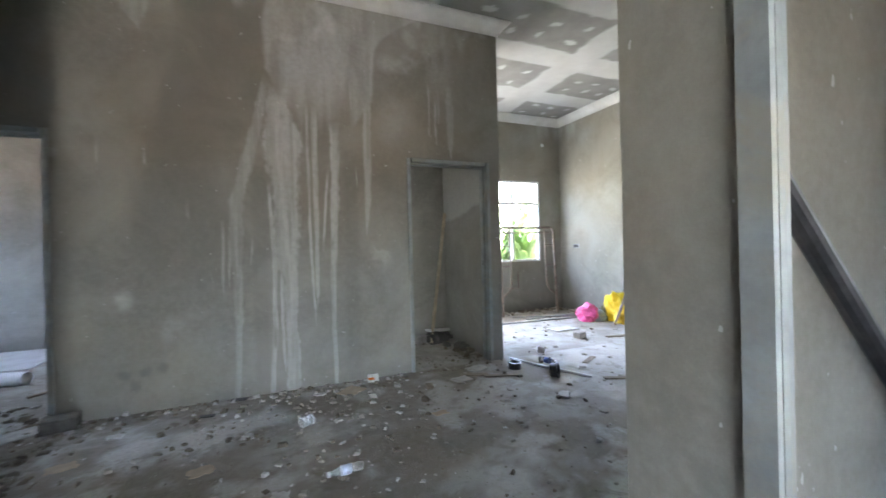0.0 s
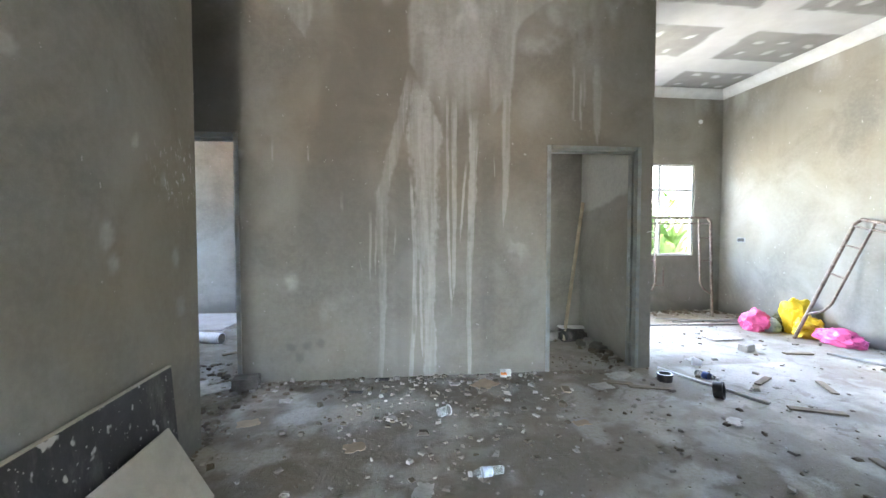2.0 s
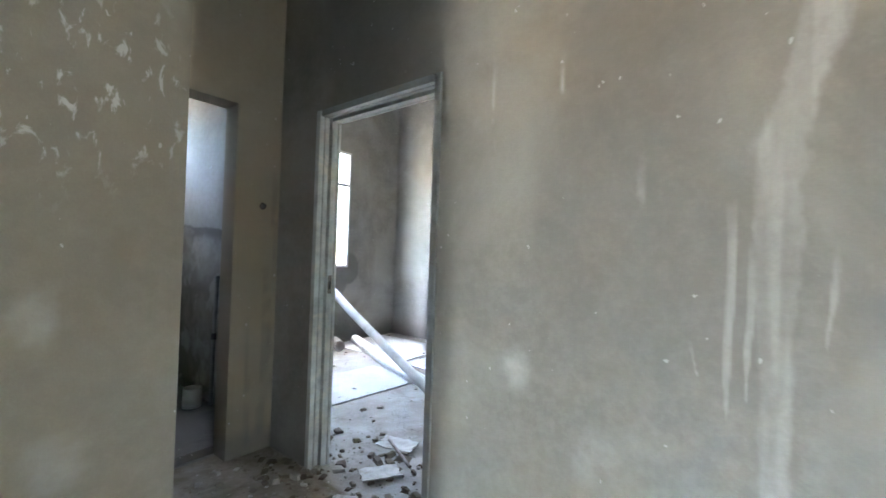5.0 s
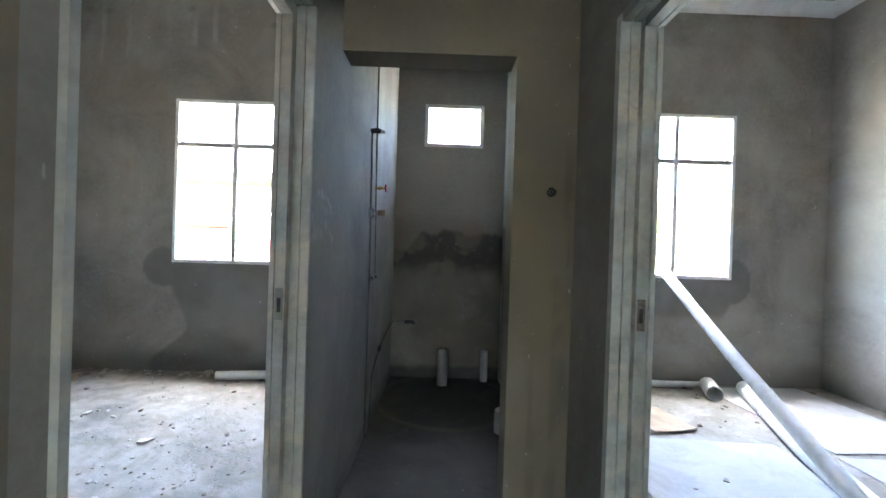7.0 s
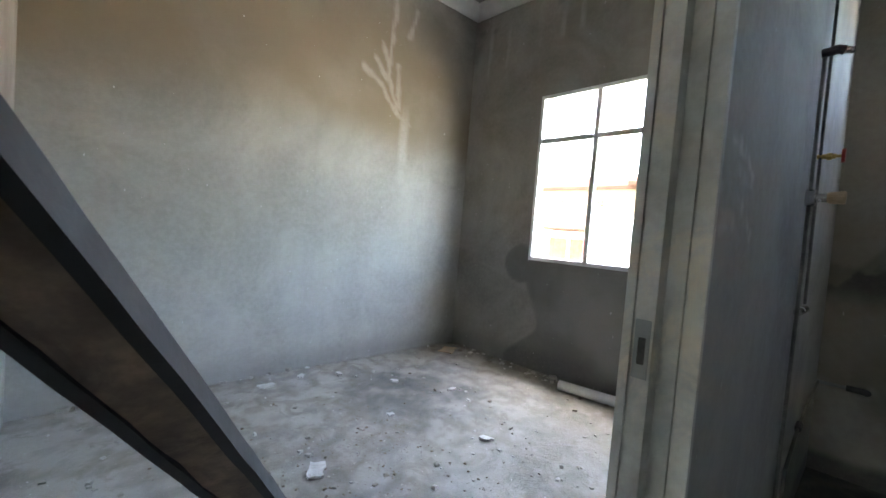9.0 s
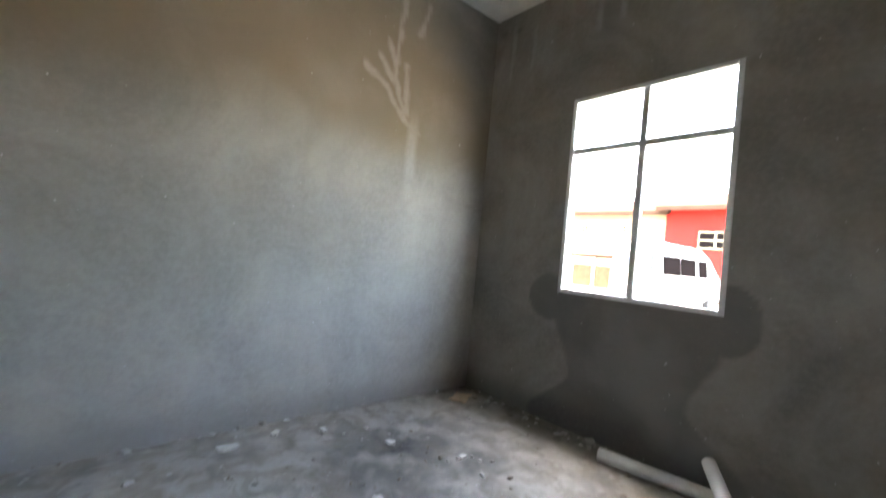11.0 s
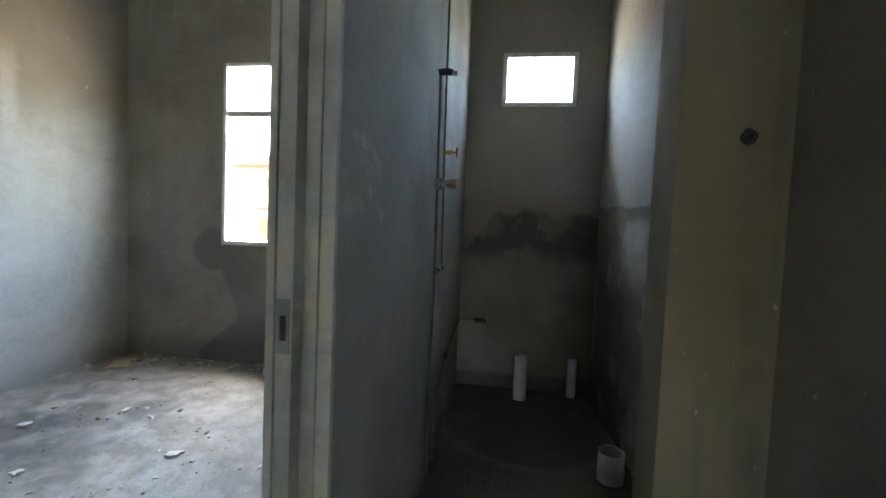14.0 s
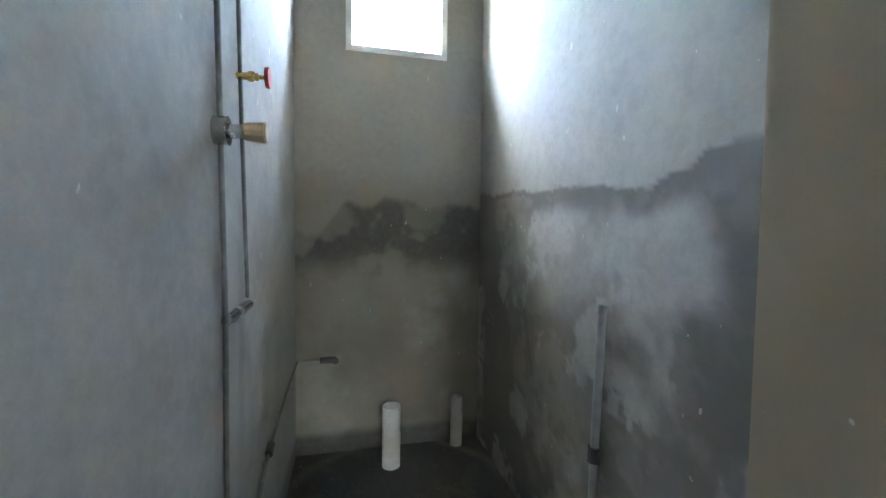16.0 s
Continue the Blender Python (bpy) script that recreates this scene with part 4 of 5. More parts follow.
def steel_window(name, width, height, depth, panes, transom, m, label, bar=.050, mid_rail=None):
    """An unglazed steel window: frame, mullions and a transom, in local x and z."""
    ob = thing(name, label, "window", m, kind="structure")
    w = .036
    for lo, hi in (((0, 0, 0), (w, depth, height)), ((width - w, 0, 0), (width, depth, height)), ((w, 0, 0), (width - w, depth, w)), ((w, 0, height - w), (width - w, depth, height))):
        part("window_frame", boxed(lo, hi, .004), WINDOW_PAINT, ob)
    for k in range(1, panes):
        x = width * k / panes
        part("mullion", boxed((x - bar / 2, .008, w), (x + bar / 2, depth - .008, height - w), .005), WINDOW_PAINT, ob)
    if transom:
        for k in range(panes):
            a = w if k == 0 else width * k / panes + bar / 2
            b = width - w if k == panes - 1 else width * (k + 1) / panes - bar / 2
            part("transom", boxed((a, .008, transom - bar / 2), (b, depth - .008, transom + bar / 2), .005), WINDOW_PAINT, ob)
            if mid_rail:
                part("glazing_bar", boxed((a, .014, mid_rail - .007), (b, depth - .014, mid_rail + .007), .003), WINDOW_PAINT, ob)
    return ob


def west_window(name, win, panes, transom, label):
    return steel_window(name, win[1] - win[0], win[3] - win[2], .055, panes, transom, pose(WEST + .004, win[0], win[2], 0, 0, 90), label)


west_window("window_1", WIN_A, 2, 1.185, "unglazed grey steel window with four panes in the bedroom wall")
west_window("window_2", WIN_B, 2, 1.19, "unglazed grey steel window with four panes in the second bedroom")
steel_window("window_3", .57, .414, .05, 1, 0, pose(-4.526, WIN_BATH[0], WIN_BATH[2], 0, 0, 90), "small unglazed top window high in the bathroom wall")
steel_window("window_4", WIN_LIV[1] - WIN_LIV[0], WIN_LIV[3] - WIN_LIV[2], .055, 3, 1.08, pose(WIN_LIV[0], LIV_N + .02, WIN_LIV[2]), "unglazed grey steel window of the living room", mid_rail=.62)


# ---- outside ----
def ground_material():
    n = Nodes("dry_earth_yard")
    a, b = n.noise(.25, 6, .6), n.noise(3, 6, .65)
    c = n.mix(n.ramp(a, .35, .65), (.22, .20, .165), (.26, .245, .21))
    c = n.mix(n.ramp(b, .45, .7, 0, .5), c, (.22, .19, .15))
    return n.done(c, .95, n.bump(b, .5, .03))


bm = bmesh.new()
bmesh.ops.create_grid(bm, x_segments=40, y_segments=40, size=700)
solo("ground", bm, ground_material(), "", "", pose(0, 0, -.05), kind="structure")
# the yard sheet is cut out under the house by lying lower than its slab top

RED_WALL = plain_material("red_painted_wall", (.24, .009, .007), .9, vary=.08, scale=1, Specular_IOR_Level=.1)
CREAM_WALL = plain_material("cream_painted_wall", (.17, .15, .10), .9, vary=.06, scale=1, Specular_IOR_Level=.0)
WHITE_PAINT = plain_material("white_vehicle_paint", (.36, .365, .37), .5, vary=.02, scale=2, Specular_IOR_Level=.1)
ROOF_TIN = plain_material("weathered_roof_sheet", (.030, .018, .013), .9, .0, vary=.2, scale=1, Specular_IOR_Level=.0)
DARK_GLASS = plain_material("dark_glass", (.005, .004, .004), .8, vary=.1, scale=3, Specular_IOR_Level=.0)
BLUE_GLASS = plain_material("blue_sunstrip_glass", (.03, .045, .075), .6, vary=.1, scale=3, Specular_IOR_Level=.0)
TYRE = plain_material("tyre_rubber", (.02, .02, .02), .8, vary=.2, scale=8)
GATE = plain_material("brown_gate_paint", (.045, .030, .018), .7, vary=.15, scale=3, Specular_IOR_Level=.0)


def neighbour(x, y0, y1, high, material, label, windows):
    """A single-storey terrace house: wall, pitched roof with eaves, windows with frames and panes."""
    ob = thing("house", label, "house", pose(x, 0, -.05), "houses across the yard")
    part("wall", boxed((-7, y0, 0), (0, y1, high), .02), material, ob)
    bm = bmesh.new()
    v = [bm.verts.new(p) for p in ((.9, y0 - .3, high - .12), (.9, y1 + .3, high - .12), (-3.5, y1 + .3, high + 1.3), (-3.5, y0 - .3, high + 1.3), (-7.6, y1 + .3, high - .12), (-7.6, y0 - .3, high - .12))]
    top = [bm.verts.new(q.co + Vector((0, 0, .26))) for q in v]
    for a, b, c, d in ((0, 1, 2, 3), (3, 2, 4, 5)):
        bm.faces.new((v[a], v[b], v[c], v[d]))
        bm.faces.new((top[a], top[b], top[c], top[d]))
    for a, b in ((0, 1), (1, 2), (2, 4), (4, 5), (5, 3), (3, 0)):
        bm.faces.new((v[a], v[b], top[b], top[a]))
    part("roof", bm, ROOF_TIN, ob)
    for cy, cz, w, h in windows:
        f = part("window", boxed((-.05, cy - w / 2, cz), (.06, cy + w / 2, cz + h), .01), CREAM_WALL, ob)
        for k in range(2):
            for j in range(2):
                a = cy - w / 2 + .08 + k * (w / 2 - .02)
                b = cz + .08 + j * (h / 2 - .03)
                part("pane", boxed((.055, a, b), (.068, a + w / 2 - .14, b + h / 2 - .13)), DARK_GLASS, f)
    return ob


neighbour(-28, -7.05, 9.0, 5.3, RED_WALL, "red painted terrace house with a cream window", [(-4.35, 3.05, 1.75, 1.0), (2.5, 1.2, 1.6, 1.5)])
neighbour(-28.4, -30, -7.1, 5.1, CREAM_WALL, "cream painted terrace house with a tin roof", [(-9.6, 3.9, .55, .5), (-12.6, 3.9, .55, .5), (-16, 3.9, .55, .5)])

gate = thing("gate", "brown and white yard gate under a dark canopy", "gate", pose(-23, -8.7, -.05))
part("panel", boxed((-.05, -1.3, .35), (.05, 1.3, 1.55), .02), GATE, gate)
part("top_rail", boxed((-.07, -1.35, 1.72), (.07, 1.35, 1.82), .02), WHITE_PAINT, gate)
part("canopy", boxed((-1.6, -1.7, 2.02), (.2, 1.5, 2.16), .02), ROOF_TIN, gate, "dark brown porch canopy")
for dy in (-1.35, 0, 1.35):
    part("post", boxed((-.08, dy - .08, 0), (.08, dy + .08, 1.95), .02), WHITE_PAINT, gate)


def van(m):
    """A parked passenger van with its side towards the house."""
    ob = thing("van", "white passenger van with dark windows parked outside", "van", m)
    bm = bmesh.new()
    prof = [(0, .38), (.05, 1.0), (.35, 1.12), (1.05, 1.95), (1.6, 2.2), (4.3, 2.24), (4.62, 2.05), (4.72, 1.1), (4.68, .38)]
    w = .86
    a, b = ([bm.verts.new((x, side * (1 - .13 * max(0, (z - 1.1) / 1.1)), z)) for x, z in prof] for side in (-w, w))
    k = len(prof)
    bm.faces.new(a)
    bm.faces.new(b)
    for i in range(k):
        bm.faces.new((a[i], a[(i + 1) % k], b[(i + 1) % k], b[i]))
    bmesh.ops.bevel(bm, geom=list(bm.edges), offset=.09, segments=3, affect='EDGES')
    body = part("body", bm, WHITE_PAINT, ob, soft=True)
    for x0, x1 in ((1.35, 2.0), (2.25, 3.3), (3.36, 4.45)):
        for s in (-1, 1):
            bm = bmesh.new()
            box(bm, (x0, -.012, -.29), (x1, .012, .29), .01, pose(0, s * .822, 1.53, s * 5.8, 0, 0))
            part("side_window", bm, DARK_GLASS, body)
    part("windscreen", boxed((-.02, -.68, 0), (.0, .68, .82), .008, pose(.42, 0, 1.15, 0, 40, 0)), BLUE_GLASS, body)
    part("rear_window", boxed((4.66, -.62, 1.34), (4.725, .62, 1.86), .015), BLUE_GLASS, body)
    for s in (-1, 1):
        part("tail_light", boxed((4.68, s * .72 - .06, .85), (4.735, s * .72 + .06, 1.25), .015), RED_PAINT, body)
    for x in (.95, 3.75):
        for s in (-1, 1):
            wheel = part("wheel", tubed([(x, s * .72, .34), (x, s * .90, .34)], .34, 0, 24), TYRE, ob)
            part("rim", tubed([(x, s * .89, .34), (x, s * .915, .34)], .20, 0, 20), CHROME, wheel)
    for s in (-1, 1):
        part("headlight", boxed((-.03, s * .6 - .14, .72), (.03, s * .6 + .14, .92), .02), CHROME, body)
        part("bumper", boxed((-.06 if s < 0 else 4.64, -.8, .36), (.02 if s < 0 else 4.76, .8, .56), .03), BLACK_PLASTIC, ob)
    return ob


van(pose(-21.63, -3.10, -.05, 0, 0, -5) @ Matrix.Scale(1.12, 4))


def leaf_material(name, a, b):
    n = Nodes(name)
    g = n.add("ShaderNodeNewGeometry").outputs["Random Per Island"]
    return n.done(n.mix(g, a, b), .45, Transmission_Weight=.0)


LEAF = leaf_material("fresh_leaf", (.035, .085, .015), (.10, .17, .035))
BARK = plain_material("bark", (.12, .09, .06), .95, vary=.3, scale=12, bump=.8)


def strap_plant(m, leaves, high, seed, label):
    """A clump of long arching strap leaves round short stems."""
    rnd = random.Random(seed)
    ob = thing("banana_plant", label, "plant", m, "plants outside the living room window")
    part("stem", tubed([(0, 0, 0), (.02, 0, high * .3), (.05, .02, high * .55)], .07, 0, 8), BARK, ob)
    bm = bmesh.new()
    for _ in range(leaves):
        turn, size, base = rnd.uniform(0, 6.28), high * rnd.uniform(.5, .95), rnd.uniform(.15, .55) * high
        wide, droop = rnd.uniform(.05, .13), rnd.uniform(.2, .8)
        prev = None
        for k in range(8):
            s = k / 7
            r = size * .55 * s
            z = base + size * (s * .95 - droop * s * s * .6)
            ww = wide * math.sin(math.pi * min(1, .12 + s * .88)) + .003
            c, d = math.cos(turn), math.sin(turn)
            now = [bm.verts.new((c * r - d * o * ww, d * r + c * o * ww, z + (0 if o else -.02))) for o in (-1, 0, 1)]
            if prev:
                for q in (0, 1):
                    bm.faces.new((prev[q], prev[q + 1], now[q + 1], now[q]))
            prev = now
    part("leaves", bm, LEAF, ob)
    return ob


for k, (x, y, hgt) in enumerate(((3.9, 8.6, 2.2), (4.7, 9.2, 2.4), (5.4, 8.8, 2.0), (6.1, 9.6, 2.7), (5.9, 8.5, 1.7), (6.9, 9.3, 2.3), (4.9, 10.4, 3.0), (7.6, 10.2, 2.8), (3.2, 9.8, 2.7))):
    strap_plant(pose(x, y, -.05, 0, 0, k * 40), 26, hgt, 300 + k, "green banana-like clump with long arching leaves")


def tree(m, seed, label):
    rnd = random.Random(seed)
    ob = thing("tree", label, "tree", m)
    trunk = bmesh.new()
    tube(trunk, [(0, 0, 0), (.05, .02, .8), (.0, .1, 1.6), (.1, .1, 2.4)], .09, 0, 8)
    tips = []
    for k in range(7):
        a, z = k * .9, 1.2 + .18 * k
        end = Vector((math.cos(a) * rnd.uniform(.6, 1.1), math.sin(a) * rnd.uniform(.6, 1.1), z + rnd.uniform(.4, .9)))
        tube(trunk, [(.03, .05, z), end * .5 + Vector((0, 0, z * .45)), end], .03, 0, 6)
        tips.append(end)
    part("trunk", trunk, BARK, ob)
    bm = bmesh.new()
    for _ in range(1800):
        c = rnd.choice(tips) + Vector((rnd.gauss(0, .33), rnd.gauss(0, .33), rnd.gauss(0, .28)))
        r = Euler((rnd.uniform(0, 6), rnd.uniform(0, 6), rnd.uniform(0, 6))).to_matrix()
        s = rnd.uniform(.04, .09)
        bm.faces.new([bm.verts.new(c + r @ Vector(p) * s) for p in ((-1, 0, 0), (0, -.45, .1), (1, 0, 0), (0, .45, .1))])
    part("crown", bm, LEAF, ob)
    return ob


tree(pose(-9.5, 8.4, -.05), 7, "small leafy tree outside the second bedroom")


# ---- entry side ----
steel_frame(.90, 2.12, .05, pose(1.19, .045, 0, 0, 0, 90), "galvanised steel door frame smeared with cement, beside the entry", coat=STEEL)
solo("leaning_bar", tubed([(0, 0, 0), (-1.48, .0, 1.48)], .030, 0, 14), STEEL_DARK, "dark steel bar leaning against the side room's wall", "steel bar", pose(2.78, 1.06, .02))

black = thing("form_board", "black form-ply board splashed with cement, leaning on the wall", "board", pose(LEFT + .03, 0, 0))
bm = bmesh.new()
box(bm, (0, -.4, 0), (.018, 2.90, .62), .003)
part("panel", bm, PLY_BLACK, black)
part("top_edge", boxed((-.001, -.4, .619), (.019, 2.90, .626), .002), BOARD_BEIGE, black, "pale raw plywood edge")
black.matrix_world = pose(LEFT + .062, 0, .002, 0, -4, 0)
board = solo("fibre_board", boxed((0, .35, 0), (.016, 2.76, .41), .003), BOARD_BEIGE, "dusty beige board leaning in front of a black board", "board", pose(-.600, 0, .004, 0, -30, 0))


# ---- scatter on the hall floor ----
def bottle(m, label, print_mat, crushed=.0):
    ob = thing("plastic_bottle", label, "bottle", m)
    sq = lambda c: Vector((c.x * (1 - crushed * .5 * (1 + math.sin(c.z * 30))), c.y * (1 - crushed), c.z)) + noise.noise_vector(c * 30) * .004
    part("body", lathe([(.004, 0), (.028, .002), (.032, .012), (.032, .06), (.029, .065), (.032, .075), (.032, .125), (.022, .155), (.0125, .17), (.0125, .185)], 20, sq), CLEAR, ob, soft=True)
    part("label", lathe([(.0325, .068), (.0335, .07), (.0335, .118), (.0325, .12)], 20, sq), print_mat, ob, "printed paper label", True)
    part("cap", lathe([(.014, .180), (.0145, .182), (.0145, .196), (.013, .198)], 16), PVC, ob, "white screw cap")
    return ob


LABEL_PALE = plain_material("pale_blue_print", (.55, .62, .74), .4, vary=.3, scale=60)
bottle(pose(.875, 2.79, .033, -90, 0, 97), "crushed clear water bottle lying on the concrete floor", LABEL_PALE, .25)
bottle(pose(3.02, 4.10, .033, -90, 0, 200), "clear water bottle with a blue label on the floor", BLUE, .1)
cup = thing("plastic_cup", "clear plastic cup lying on its side", "cup", pose(.60, 3.52, .034, 0, 90, 30))
part("wall", tubed([(0, 0, 0), (0, 0, .04), (0, 0, .085)], .034, .032, 20), CLEAR, cup)
part("rim", tubed([(0, 0, .083), (0, 0, .089)], .037, .032, 20), PVC, cup)


foam = thing("foam_cup", "white foam cup tipped over beside a water bottle", "cup", pose(3.26, 4.33, .036, 0, 78, 150))
part("wall", lathe([(.026, 0), (.028, .002), (.038, .075), (.036, .075), (.027, .006), (.006, .005)], 20), PVC, foam, soft=True)
part("rim", tubed([(0, 0, .073), (0, 0, .078)], .040, .035, 20), PVC, foam)


def collar(m, label):
    ob = thing("pipe_collar", label, "pipe fitting", m, "black pipe collars")
    part("ring", tubed([(0, 0, 0), (0, 0, .03), (0, 0, .06)], .062, .052, 24), BLACK_PLASTIC, ob, soft=True)
    part("lip", tubed([(0, 0, .054), (0, 0, .066)], .068, .050, 24), BLACK_PLASTIC, ob)
    return ob


collar(pose(2.66, 4.02, .0, 0, 0, 0), "black plastic pipe collar standing on the floor")
collar(pose(2.80, 3.62, .066, 82, 0, 40), "black plastic pipe collar lying on its side")
solo("conduit_pipe", tubed([(2.80, 4.32, .012), (2.9, 4.02, .012), (3.12, 3.45, .012)], .012, .010, 10), PVC, "thin white conduit pipe on the floor", "pipe")


def brick(m, label, mat_=None, size=(.21, .10, .07)):
    bm = boxed((-size[0] / 2, -size[1] / 2, 0), (size[0] / 2, size[1] / 2, size[2]), .006)
    crumple(bm, .005, 14, m.translation.x)
    return solo("brick", bm, mat_ or CEMENT, label, "brick", m)


brick(pose(4.14, 4.76, .005, 0, 0, 20), "grey half cement brick lying on the floor", size=(.16, .10, .075))
hollow = thing("hollow_block", "grey hollow block beside the bedroom doorway", "block", pose(-.965, 4.265, .002, 0, 0, 8))
for lo, hi in (((-.10, -.075, 0), (.10, .075, .018)), ((-.10, -.075, .072), (.10, .075, .09)), ((-.10, -.075, .018), (.10, -.055, .072)), ((-.10, .055, .018), (.10, .075, .072)), ((-.10, -.01, .018), (.10, .01, .072))):
    part("web", crumple(boxed(lo, hi, .003), .003, 20), DARK_CEMENT, hollow)
packet = thing("foil_packet", "crumpled orange and white food packet by the wall", "packet", pose(1.28, 4.30, .010, 50, 0, 5))
part("wrapper", crumple(sheet(.10, .08, .004, .05, 5, 8), .02, 16, 3), PAPER_WHITE, packet)
part("print", crumple(sheet(.055, .045, .003, .03, 6, 6), .012, 16, 3), ORANGE, packet, "orange printed patch").matrix_local = pose(-.012, .008, .012)
solo("floor_tile", boxed((-.06, -.025, 0), (.06, .025, .012), .002), BLACK_PLASTIC, "small dark offcut lying by the wall", "offcut", pose(.17, 4.30, .004, 0, 0, -6))
solo("floor_tile", boxed((-.055, -.02, 0), (.055, .02, .012), .002), BLACK_PLASTIC, "small dark offcut lying on the floor", "offcut", pose(-.03, 4.03, .004, 0, 0, -8))

SCRAPS = ((.43, 2.66, .16, .09, 70, 0), (-1.46, 4.30, .30, .17, 20, 0), (-1.22, 4.20, .34, .20, 35, 0), (2.02, 3.92, .18, .11, 10, 0), (2.2, 4.0, .25, .06, -20, 1), (2.42, 3.86, .34, .05, -18, 1),
          (2.6, 3.2, .13, .08, 50, 0), (1.7, 3.9, .12, .06, 80, 1), (.8, 4.1, .08, .05, 10, 0), (3.5, 3.9, .28, .05, 30, 1), (3.35, 3.3, .34, .06, -25, 1), (3.9, 3.7, .3, .05, 60, 1), (3.3, 4.5, .12, .09, 15, 0),
          (1.05, 4.08, .22, .16, 40, 2), (4.6, 4.6, .28, .06, -10, 1), (4.3, 5.3, .42, .25, 5, 0), (3.0, 2.6, .2, .05, 75, 1), (1.55, 3.3, .10, .07, 5, 2), (-.55, 3.9, .09, .07, 5, 0), (-1.62, 4.62, .22, .15, 60, 0),
          (-1.8, 4.95, .26, .16, 15, 0), (-1.45, 5.3, .24, .05, 40, 1), (-.7, 3.55, .14, .08, 12, 2), (.05, 3.15, .12, .09, 22, 2), (2.3, 4.15, .2, .13, 12, 0))
for k, (x, y, w, d, turn, what) in enumerate(SCRAPS):
    name, mm, label, cat = (("board_scrap", SCRAP_BOARD, "torn scrap of white gypsum board on the floor", "scrap"), ("timber_offcut", SOILED_TIMBER, "thin broken timber strip lying on the floor", "offcut"), ("cement_sack_scrap", CARD, "torn brown scrap of cement sack on the floor", "scrap"))[what]
    solo(name, sheet(w, d, .008 if what == 0 else .012 if what == 1 else .003, .0 if what == 1 else .018, 20 + k, 6, .012 if what != 1 else .003), mm, label, cat, pose(x, y, .003, 0, 0, turn), "scraps on the floor")


# ---- store room ----
solo("broom_stick", tubed([(2.29, 5.36, .02), (2.44, 5.45, .83), (2.585, 5.52, 1.68)], .021, 0, 10), TIMBER, "pale wooden pole leaning in the store room corner", "pole")
bm = boxed((-.17, -.12, 0), (.17, .12, .135), .03)
bmesh.ops.subdivide_edges(bm, edges=bm.edges[:], cuts=3, use_grid_fill=True)
solo("cement_sack", crumple(crumple(bm, .045, 6, 4), .012, 22, 2), DARK_SACK, "dark half-empty cement sack slumped in the store room corner", "sack", pose(2.42, 5.45, .004, 0, 0, 6), soft=True)
solo("torn_paper", crumple(sheet(.30, .15, .004, .03, 61, 8, .02), .014, 12, 2), PAPER_WHITE, "torn white paper lying on a dark sack", "paper", pose(2.40, 5.42, .150, 4, 0, -4))
for x, y, turn, size, mm, label in (
        (2.20, 5.48, 15, (.17, .11, .10), CEMENT, "grey cement brick beside a dark sack"), (2.53, 5.22, 70, (.15, .09, .065), CEMENT, "grey cement brick on the store room floor"),
        (2.55, 5.07, 40, (.13, .10, .06), DARK_CEMENT, "dark broken brick on the store room floor"), (2.56, 4.95, 10, (.09, .08, .055), DARK_CEMENT, "small dark brick lump by the store room wall"),
        (2.43, 5.20, 100, (.11, .07, .045), DARK_CEMENT, "flat dark brick piece before a sack")):
    brick(pose(x, y, .0, 0, 0, turn), label, mm, size)


# ---- living room ----
def scaffold(m, label, wide, high, cut=0.0):
    """A tubular walk-through scaffold frame: two legs, a top bar, and braces with short rungs."""
    ob = thing("scaffold_frame", label, "scaffold", m, "scaffold frames in the living room")
    r = .021
    for x in (0, wide):
        part("leg", tubed([(x, 0, cut if x else 0), (x, 0, high - .06), (x + (.05 if x == 0 else -.05), 0, high)], r, .017, 12), RUSTY, ob, soft=True)
    part("top_bar", tubed([(.05, 0, high), (wide - .05, 0, high)], r, 0, 12), RUSTY, ob, soft=True)
    part("second_bar", tubed([(.02, 0, high - .09), (wide - .02, 0, high - .09)], .013, 0, 10), RUSTY, ob, soft=True)
    for s, x in ((1, 0), (-1, wide)):
        part("brace", tubed([(x + s * .20, 0, high), (x + s * .20, 0, high - 1.0), (x + s * .15, 0, high - 1.12), (x, 0, high - 1.22)], .015, 0, 10), RUSTY, ob, soft=True)
        for z in (.32, .68):
            part("rung", tubed([(x, 0, high - z), (x + s * .20, 0, high - z)], .011, 0, 8), RUSTY, ob)
    return ob


scaffold(pose(4.12, 6.62, .0, -3, 0, 0), "rusty tubular scaffold frame standing before the window", 1.15, 1.55)
scaffold(pose(5.20, 5.20, .0, 0, 14.5, 0) @ pose(0, 0, 0, 13, 0, 0) @ pose(0, 0, 0, 0, 0, -90), "rusty tubular scaffold frame leaning by the wall", 1.2, 1.56, .34)


def bag(m, size, mat_, label, seed):
    bm = bmesh.new()
    bmesh.ops.create_icosphere(bm, subdivisions=4, radius=1)
    for v in bm.verts:
        n = noise.fractal(v.co * 1.6 + Vector((seed, 0, 0)), .8, 2.1, 4)
        fold = abs(noise.noise(v.co * 4 + Vector((0, seed, 0))))
        v.co *= 1 + .28 * n - .22 * fold
        v.co.z = max(v.co.z, -.62)
        v.co = Vector((v.co.x * size[0], v.co.y * size[1], (v.co.z + .62) * size[2]))
    return solo("plastic_bag", bm, mat_, label, "bag", m, "rubbish bags along the wall", soft=True)


